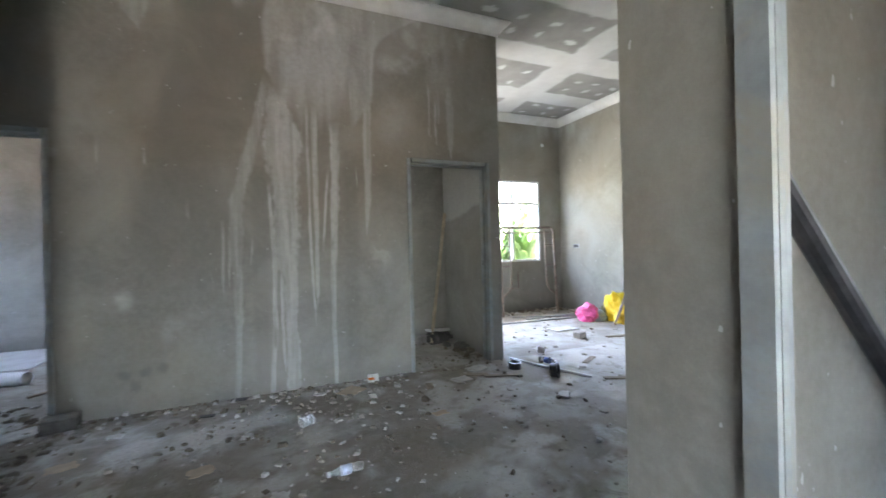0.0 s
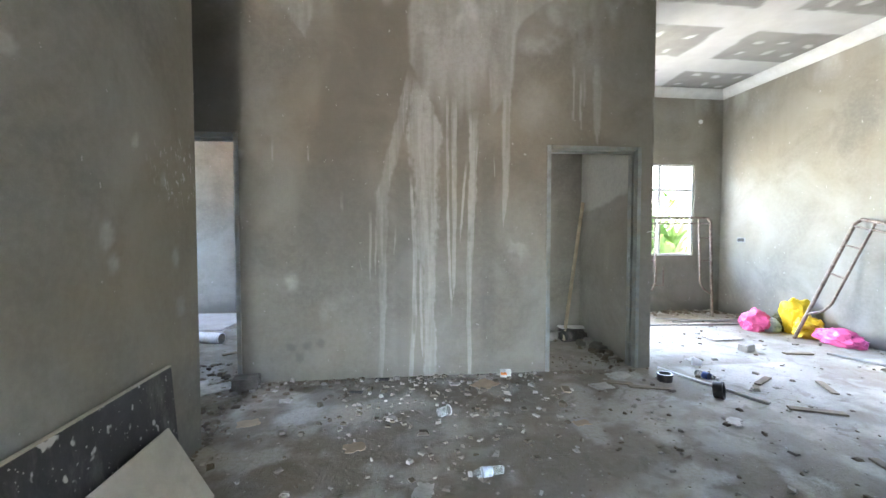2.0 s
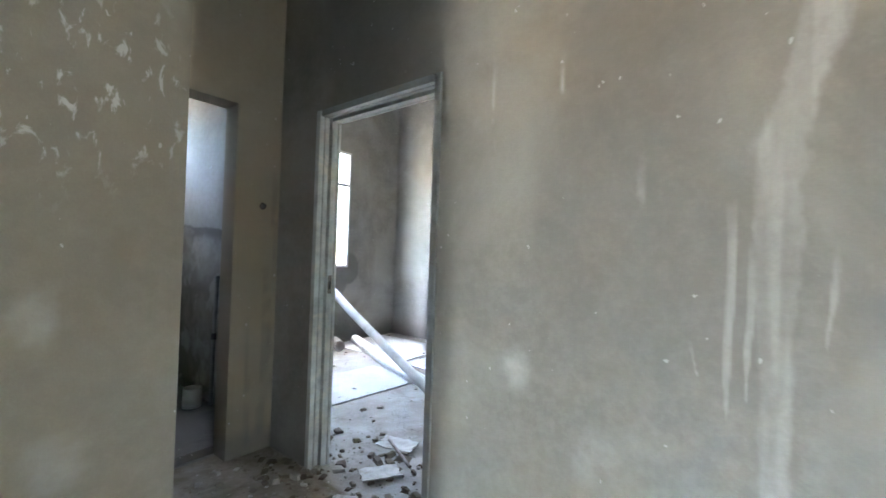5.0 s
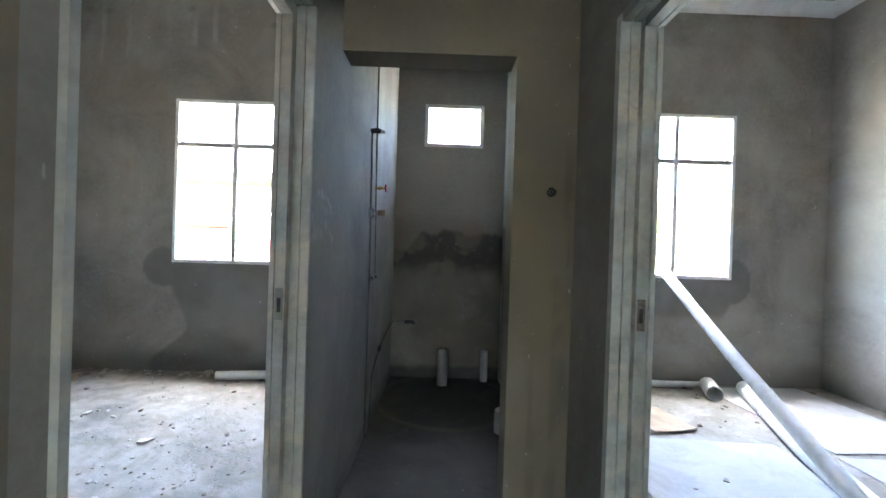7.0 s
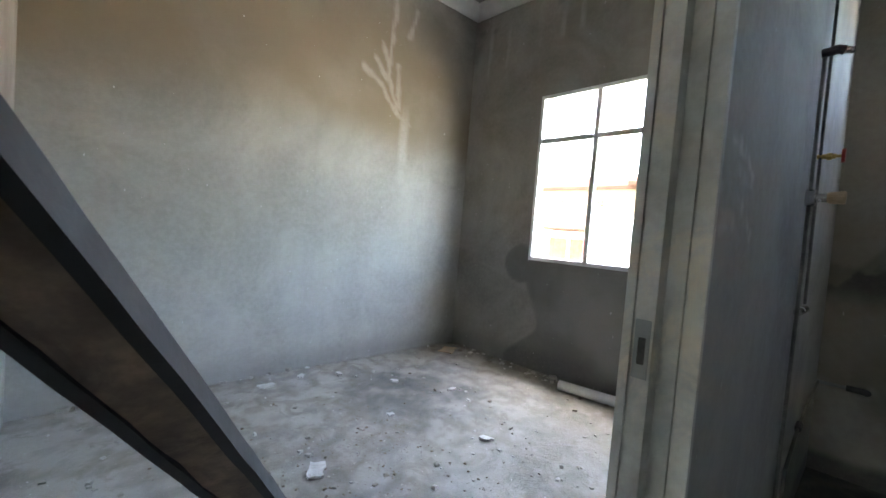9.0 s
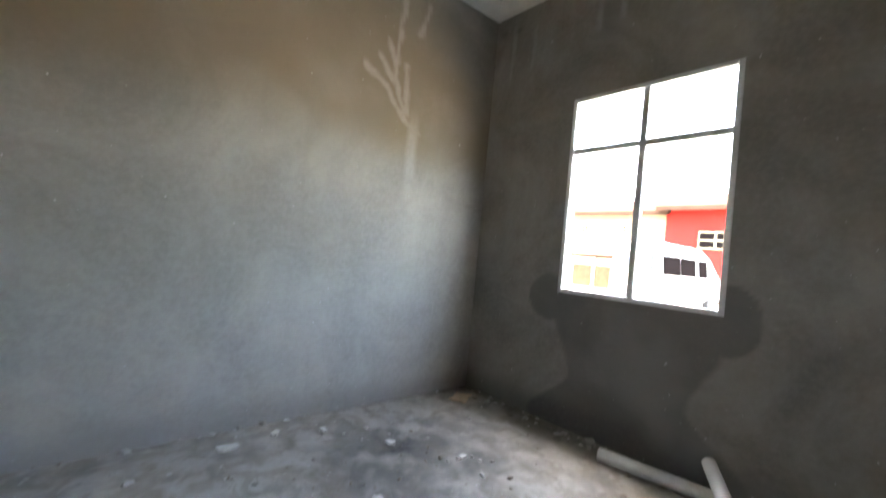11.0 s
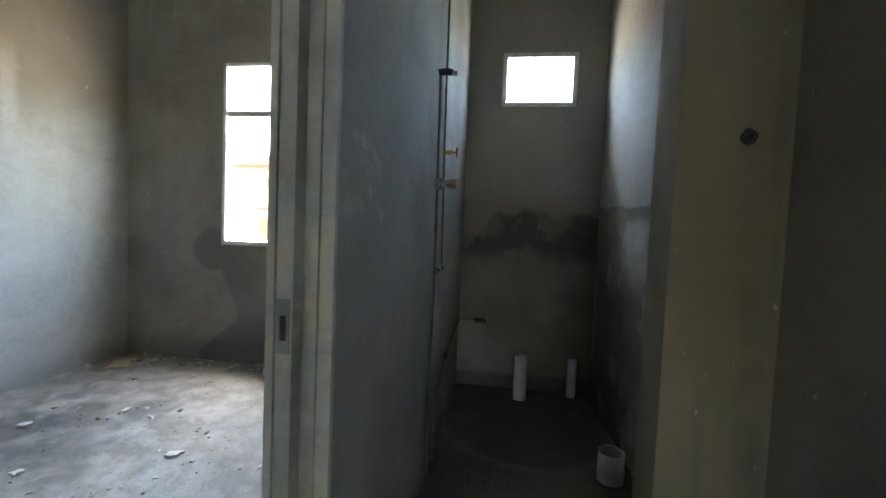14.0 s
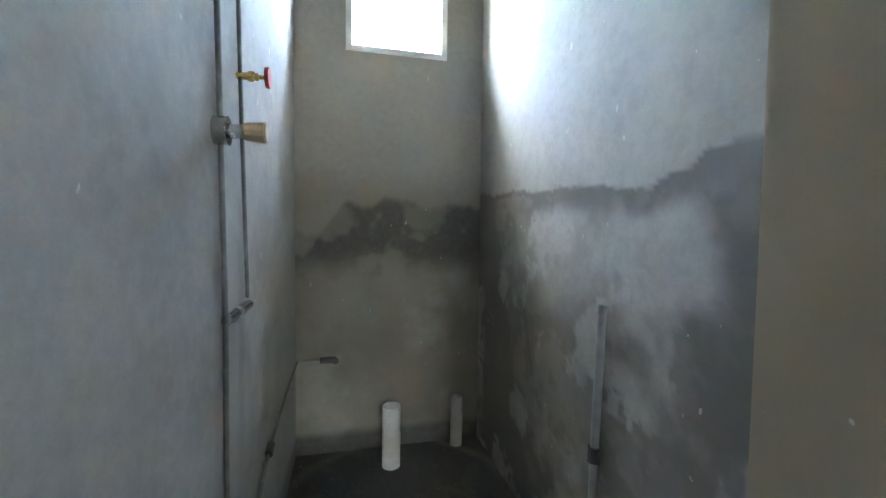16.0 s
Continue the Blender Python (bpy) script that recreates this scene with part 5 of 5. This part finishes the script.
bag(pose(5.12, 5.66, 0), (.18, .17, .17), PINK_BAG, "crumpled pink plastic bag on the floor", 1)
bag(pose(5.47, 5.44, 0, 0, 0, 30), (.12, .17, .30), YELLOW_BAG, "tall yellow plastic bag against the wall", 2)
bag(pose(5.40, 5.20, 0, 0, 0, 60), (.13, .16, .16), YELLOW_BAG, "yellow plastic bag slumped by the wall", 3)
bag(pose(5.42, 4.86, 0, 0, 0, 100), (.24, .12, .12), PINK_BAG, "flattened pink plastic bag on the floor", 4)
bag(pose(5.48, 4.22, 0), (.14, .14, .25), BLUE_BAG, "pale blue plastic bag by the wall", 5)
bag(pose(5.42, 5.60, 0), (.13, .12, .15), OLIVE_BAG, "dark olive plastic bag among rubbish", 6)
bag(pose(5.24, 5.55, 0), (.10, .09, .11), BLUE_BAG, "small pale plastic bag among rubbish", 7)
for p0, p1, r in (((4.9, 4.55, .014), (5.25, 3.5, .014), .014), ((3.7, 6.05, .012), (5.3, 5.95, .012), .012), ((4.2, 6.45, .02), (5.5, 6.0, .012), .012), ((4.3, 6.2, .013), (5.45, 6.25, .013), .013)):
    solo("steel_rod", tubed([p0, p1], r, 0, 8), PVC_GREY, "grey rod lying on the living room floor", "rod", group="rods on the floor")
socket = thing("socket_box", "open wall box without a cover", "socket box", pose(LIV_E - .004, 6.53, 1.20))
part("rim", boxed((-.004, -.075, -.035), (.006, .075, .035), .002), PVC_GREY, socket)
# a black plate on the rim stands in for the open box's inner shade
part("recess_shade", boxed((-.006, -.062, -.026), (-.003, .062, .026), .001), BLACK_PLASTIC, socket)
solo("wall_light_point", tubed([(5.26, LIV_N - .012, 3.13), (5.26, LIV_N + .01, 3.13)], .035, 0, 16), PVC, "round white light point high on the wall", "light point")
pl = thing("pipe_stub", "bent brown pipe stub under the window", "pipe", pose(4.42, LIV_N - .03, .45))
part("pipe", tubed([(0, 0, 0), (.22, 0, 0), (.22, 0, .30)], .012, 0, 8), RUSTY, pl)
hook = thing("wall_hook", "small bent wire fixing sticking out of the wall", "wire", pose(2.70, NORTH, 1.315))
part("wire", tubed([(0, 0, 0), (0, -.03, .005), (.03, -.045, .01), (.05, -.04, -.005)], .004, 0, 6), PVC, hook)


# ---- corridor ----
hole = thing("conduit_end", "grey conduit end in a chipped hole in the plaster", "conduit", pose(BATH_X, 4.262, 1.593))
part("pipe", tubed([(-.02, 0, 0), (.012, 0, 0)], .010, .007, 12), STEEL_DARK, hole)
# black disc and ring put the hole's inner shade into the colour
part("hollow", tubed([(-.01, 0, 0), (.002, 0, 0)], .009, 0, 12), BLACK_PLASTIC, hole)
part("chipped_edge", crumple(tubed([(-.01, 0, 0), (.003, 0, 0)], .022, .012, 11), .007, 45), BLACK_PLASTIC, hole)


# ---- second bedroom ----
def pvc(pts, r, label, mat_=None, group="white pipes"):
    return solo("pvc_pipe", tubed(pts, r, r * .9, 20), mat_ or PVC, label, "pipe", group=group, soft=True)


pvc([(-4.55, 5.97, 1.17), (-3.4, 5.85, .62), (-2.05, 5.70, .05)], .045, "long white plastic pipe leaning on the window sill")
pvc([(-4.42, 6.72, .07), (-3.2, 6.2, .072), (-1.75, 5.72, .065)], .065, "thick white plastic pipe lying on the bedroom floor")
pvc([(-4.50, 6.42, .07), (-4.22, 6.30, .07)], .07, "short thick white pipe offcut with a brown inside", None)
pvc([(-4.60, 5.55, .035), (-4.58, 6.42, .035)], .033, "thin white plastic pipe lying along the wall")
for x, y, w, d, turn, label in ((-3.05, 5.55, .75, 1.15, -4, "white gypsum board sheet lying on the bedroom floor"), (-3.95, 6.95, 1.3, 1.0, 3, "white gypsum board sheet lying on the bedroom floor"), (-2.6, 7.0, 1.2, 1.15, -2, "white gypsum board sheet lying on the bedroom floor")):
    solo("gypsum_sheet", boxed((-w / 2, -d / 2, 0), (w / 2, d / 2, .010), .002), GYPSUM, label, "board", pose(x, y, .003, 0, 0, turn), "gypsum sheets")
solo("cardboard_sheet", sheet(.42, .36, .006, .03, 8, 8, .008), CARD, "warped brown cardboard sheet on the floor", "cardboard", pose(-3.75, 5.52, .004, 0, 0, 12))
solo("steel_offcut", tubed([(-1.86, 4.93, .03), (-1.5, 4.75, .04)], .010, 0, 8), RUSTY, "rusty rod offcut in the doorway", "rod")


# ---- first bedroom ----
def leaning_plank(foot, top, wide, thick, mat_, label, seed, roll=0, rim=None):
    foot, top = Vector(foot), Vector(top)
    length = (top - foot).length
    q = (top - foot).to_track_quat('Z', 'Y').to_matrix().to_4x4()
    ob = thing("plank", label, "plank", Matrix.Translation(foot) @ q @ pose(0, 0, 0, 0, 0, roll), "planks leaning behind the bedroom door")

    def board(x0, x1, t, k):
        bm = boxed((x0, -t / 2, 0), (x1, t / 2, length), 0)
        bmesh.ops.subdivide_edges(bm, edges=[e_ for e_ in bm.edges if e_.calc_length() > .5], cuts=24, use_grid_fill=True)
        return crumple(bm, .004, 7, seed + k)
    part("board", board(-wide / 2, wide / 2, thick, 0), mat_, ob)
    if rim:
        for s in (-1, 1):
            a, b = s * wide / 2, s * (wide / 2 + .022)
            part("edge", board(min(a, b), max(a, b), thick + .012, 3), rim, ob, "black bitumen-stained edge")
    return ob


BROWN_TIMBER = plain_material("weathered_brown_timber", (.19, .14, .105), .9, vary=.45, scale=8, bump=.6, dirt=(.055, .045, .038), dirt_amount=.8)
BLACK_EDGE = plain_material("black_stained_timber", (.018, .017, .017), .8, vary=.4, scale=9, bump=.4)
leaning_plank((-1.91, 1.98, .01), (-1.07, 2.99, 1.36), .085, .035, BROWN_TIMBER, "weathered brown timber plank with black edges leaning on the wall", 1, 20, BLACK_EDGE)
leaning_plank((-1.58, 2.50, .01), (-1.03, 2.93, .90), .09, .03, DARK_TIMBER, "short dark timber leaning behind a plank", 2, 30)
leaning_plank((-1.52, 2.72, .01), (-1.03, 2.80, .82), .14, .02, BOARD_BEIGE, "pale board offcut leaning behind planks", 3, 10)
pvc([(-4.42, 1.70, .045), (-4.52, 2.38, .045)], .042, "short white plastic pipe lying below the window")
pvc([(-4.60, 2.30, .20), (-4.25, 2.50, .12), (-3.85, 2.73, .04)], .04, "white plastic pipe propped on another pipe")
solo("board_scrap", sheet(.22, .14, .008, .02, 91, 6, .015), CARD, "brown scrap of board in the bedroom corner", "scrap", pose(-4.35, .38, .003, 0, 0, 30))
for k, (x, y, w) in enumerate(((-2.4, .38, .12), (-2.7, .32, .07), (-3.0, .42, .06), (-3.3, .8, .07), (-2.9, 1.3, .05), (-3.6, 1.2, .06), (-2.2, 1.6, .14), (-3.2, 1.9, .08))):
    solo("board_scrap", sheet(w, w * .6, .012, .012, 50 + k, 4, .01), SCRAP_BOARD, "small white plaster flake on the bedroom floor", "scrap", pose(x, y, .003, 0, 0, 40 * k), "flakes on the bedroom floor")


# ---- bathroom ----
CHASE_GREY = plain_material("cemented_pipe", (.13, .13, .127), .7, vary=.3, scale=12, dirt=(.30, .29, .27))
LW = CORR
SKEW = pose(-2.02, LW, 0, 0, 0, -.917) @ pose(2.02, 0, 0)
shower = thing("shower_plumbing", "exposed shower pipes with valve and tap in a wall chase", "plumbing", SKEW)
part("riser", tubed([(-3.17, .010, 2.04), (-3.19, .010, 1.60), (-3.215, .010, 1.10), (-3.21, .009, .55), (-3.215, .008, .06)], .0065, 0, 10), CHASE_GREY, shower, soft=True)
part("riser", tubed([(-3.33, .010, 3.4), (-3.35, .010, 2.0), (-3.38, .010, 1.6), (-3.425, .010, 1.12)], .0055, 0, 10), CHASE_GREY, shower, soft=True)
part("cross_pipe", tubed([(-3.215, .012, 1.10), (-3.425, .012, 1.10)], .014, 0, 10), CHROME, shower)
arm = part("shower_elbow", tubed([(-3.17, .0, 2.05), (-3.17, .045, 2.055), (-3.175, .06, 2.05)], .016, 0, 12), STEEL_DARK, shower)
part("elbow_nut", tubed([(-3.176, .056, 2.05), (-3.180, .085, 2.046)], .013, 0, 6), CHROME, arm)
tap = part("tap_body", tubed([(-3.375, .0, 1.715), (-3.375, .055, 1.715)], .010, 0, 10), BRASS, shower, "brass stop tap")
part("tap_wheel", tubed([(-3.375, .072, 1.715), (-3.375, .082, 1.715)], .027, 0, 16), RED_PAINT, tap, "red tap wheel")
part("tap_spindle", tubed([(-3.375, .05, 1.715), (-3.375, .08, 1.715)], .006, 0, 8), BRASS, tap)
part("packing_nut", tubed([(-3.375, .03, 1.715), (-3.375, .044, 1.715)], .015, 0, 6), BRASS, tap)
valve = part("valve_body", tubed([(-3.19, -.005, 1.53), (-3.19, .028, 1.53)], .032, 0, 20), CHROME, shower, "chrome valve rose")
part("valve_stem", tubed([(-3.19, .028, 1.53), (-3.19, .06, 1.53)], .016, 0, 12), CHROME, valve)
part("valve_handle", lathe([(.016, 0), (.020, .006), (.024, .045), (.020, .05)], 12), CARD, valve, "clear plastic tap handle").matrix_local = pose(-3.19, .058, 1.53, -90, 0, 0)
waste = thing("supply_pipe", "thin grey supply pipe sloping down the bathroom wall", "pipe", SKEW)
part("run", tubed([(-4.52, .010, .585), (-4.1, .010, .57), (-3.72, .010, .52), (-3.42, .010, .42), (-3.36, .010, .06)], .0065, 0, 8), CHASE_GREY, waste, soft=True)
part("coupling", tubed([(-3.75, .010, .527), (-3.70, .010, .515)], .016, 0, 10), STEEL_DARK, waste)
stub = thing("supply_stub", "grey pipe stub set into the bathroom back wall", "pipe", pose(-4.53, 0, 0))
part("pipe", tubed([(.008, LW + .02, .585), (.008, 3.50, .583)], .011, 0, 10), PVC_GREY, stub)
part("elbow", tubed([(.008, 3.45, .583), (.008, 3.53, .583), (.03, 3.535, .583)], .018, 0, 10), STEEL_DARK, stub)


def waste_pipe(x, y, r, high, label):
    ob = thing("waste_pipe", label, "pipe", pose(x, y, 0), "waste pipes standing in the bathroom floor")
    part("pipe", tubed([(0, 0, -.01), (.004, 0, high)], r, r * .9, 20), PVC, ob, soft=True)
    part("tape", crumple(tubed([(.002, 0, high * .42), (.003, 0, high * .60)], r * 1.03, r * .95, 20), .001, 30), PAPER_WHITE, ob)
    part("cement_collar", crumple(lathe([(r * 1.9, -.005), (r * 1.6, .012), (r * 1.02, .03)], 18), .006, 30), CEMENT, ob)
    return ob


waste_pipe(-4.33, 3.825, .048, .38, "white waste pipe standing in the bathroom floor")
waste_pipe(-4.47, 4.225, .035, .34, "narrow white waste pipe standing near the corner")
waste_pipe(-3.39, 4.245, .065, .20, "short white pipe stump with a torn plastic cover")
rod = thing("wall_pipe", "grey pipe set upright in a chased bathroom wall", "pipe", pose(-3.30, NORTH - .012, 0))
part("pipe", tubed([(.0, 0, 1.07), (-.02, 0, .6), (-.03, 0, .02)], .014, 0, 12), PVC_GREY, rod, soft=True)
part("coupling", tubed([(-.019, 0, .625), (-.02, 0, .575)], .022, 0, 10), STEEL_DARK, rod)
part("open_end", tubed([(.0, 0, 1.06), (.0, 0, 1.085)], .016, .012, 12), PVC_GREY, rod)


# ---- rubble: crumbs of plaster, mortar and earth ----
def crumbs(name, places, label, mat_=RUBBLE):
    verts, faces = [], []
    rnd = random.Random(len(places))
    unit = [(-1, -1, 0), (1, -1, 0), (1, 1, 0), (-1, 1, 0), (-.7, -.7, 1), (.7, -.7, 1), (.7, .7, 1), (-.7, .7, 1)]
    quads = [(0, 3, 2, 1), (4, 5, 6, 7), (0, 1, 5, 4), (1, 2, 6, 5), (2, 3, 7, 6), (3, 0, 4, 7)]
    for x, y, s in places:
        a, fl = rnd.uniform(0, 6.28), rnd.uniform(.35, .9)
        c, d = math.cos(a), math.sin(a)
        wx, wy = s * rnd.uniform(.6, 1.3), s * rnd.uniform(.5, 1.0)
        k = len(verts)
        for u, v, w in unit:
            u, v = (u + rnd.uniform(-.35, .35)) * wx, (v + rnd.uniform(-.35, .35)) * wy
            verts.append((x + c * u - d * v, y + d * u + c * v, (w + rnd.uniform(-.1, .25) * (w > 0)) * s * fl - .001))
        faces += [tuple(k + i for i in q) for q in quads]
    me = bpy.data.meshes.new(name)
    me.from_pydata(verts, [], faces)
    me.materials.append(mat_)
    return tagged(new(name, me), label, "rubble", kind="stuff")


rnd = random.Random(11)


def scatter(n, x0, x1, y0, y1, small, large, power=3.0):
    return [(rnd.uniform(x0, x1), rnd.uniform(y0, y1), small + (large - small) * rnd.random() ** power) for _ in range(n)]


def along(n, x0, y0, x1, y1, spread, small, large):
    out = []
    for _ in range(n):
        t, o = rnd.random(), abs(rnd.gauss(0, spread))
        dx, dy = x1 - x0, y1 - y0
        ln = math.hypot(dx, dy)
        out.append((x0 + dx * t - dy / ln * o, y0 + dy * t + dx / ln * o, small + (large - small) * rnd.random() ** 3))
    return out


crumbs("hall_rubble", scatter(1900, LEFT + .05, 2.7, 1.3, NORTH - .03, .003, .026, 6) + along(260, 1.6, NORTH - .01, LEFT, NORTH - .01, .12, .005, .03)
       + [(x, y, s) for x, y, s in scatter(160, -.1, 1.6, 3.3, 4.2, .006, .03, 3)], "scattered crumbs of mortar and plaster on the hall floor")
crumbs("living_rubble", scatter(500, 2.8, 5.6, 2.0, 6.9, .005, .03, 4) + along(220, 5.6, LIV_N - .02, 2.8, LIV_N - .02, .12, .012, .06) + along(90, LIV_E - .02, 4.0, LIV_E - .02, 6.9, .10, .01, .05), "scattered crumbs of mortar on the living room floor")
crumbs("bedroom_rubble", scatter(700, -4.6, -1.1, .2, 3.1, .003, .020, 6) + along(150, LEFT - .2, .135, WEST, .135, -.07, .005, .03) + along(160, WEST + .02, 3.1, WEST + .02, .2, .08, .005, .03), "scattered crumbs of plaster on the bedroom floor", PALE_RUBBLE)
crumbs("bedroom_grit", scatter(700, -3.5, -1.5, .7, 2.9, .002, .010, 4) + scatter(300, -2.9, -1.9, 1.3, 2.5, .003, .011, 3), "dark grit and crumbs trodden over the bedroom floor", SOIL_RUBBLE)
crumbs("corridor_rubble", scatter(320, BATH_X + .03, LEFT, CORR + .02, NORTH, .005, .028, 4) + scatter(420, -4.5, -.9, 4.55, 7.6, .004, .025, 5) + along(60, WEST + .02, 7.6, WEST + .02, 4.6, .08, .006, .03), "scattered crumbs of plaster in the corridor and second bedroom")
crumbs("doorway_rubble", scatter(420, -2.35, -1.0, 4.12, 4.95, .004, .034, 4) + scatter(160, -1.6, -.75, 3.3, 4.3, .004, .03, 4) + along(140, LEFT + .01, 2.75, LEFT + .01, 3.6, .10, .006, .035), "brown soil and broken plaster heaped in the doorway", SOIL_RUBBLE)
crumbs("store_rubble", along(260, 2.60, 4.55, 2.60, 5.6, .10, .006, .045) + along(90, 2.6, 5.62, 1.6, 5.62, .10, .008, .05) + scatter(120, 1.75, 2.6, 4.2, 4.8, .004, .022, 4), "dark rubble heaped along the store room walls", SOIL_RUBBLE)
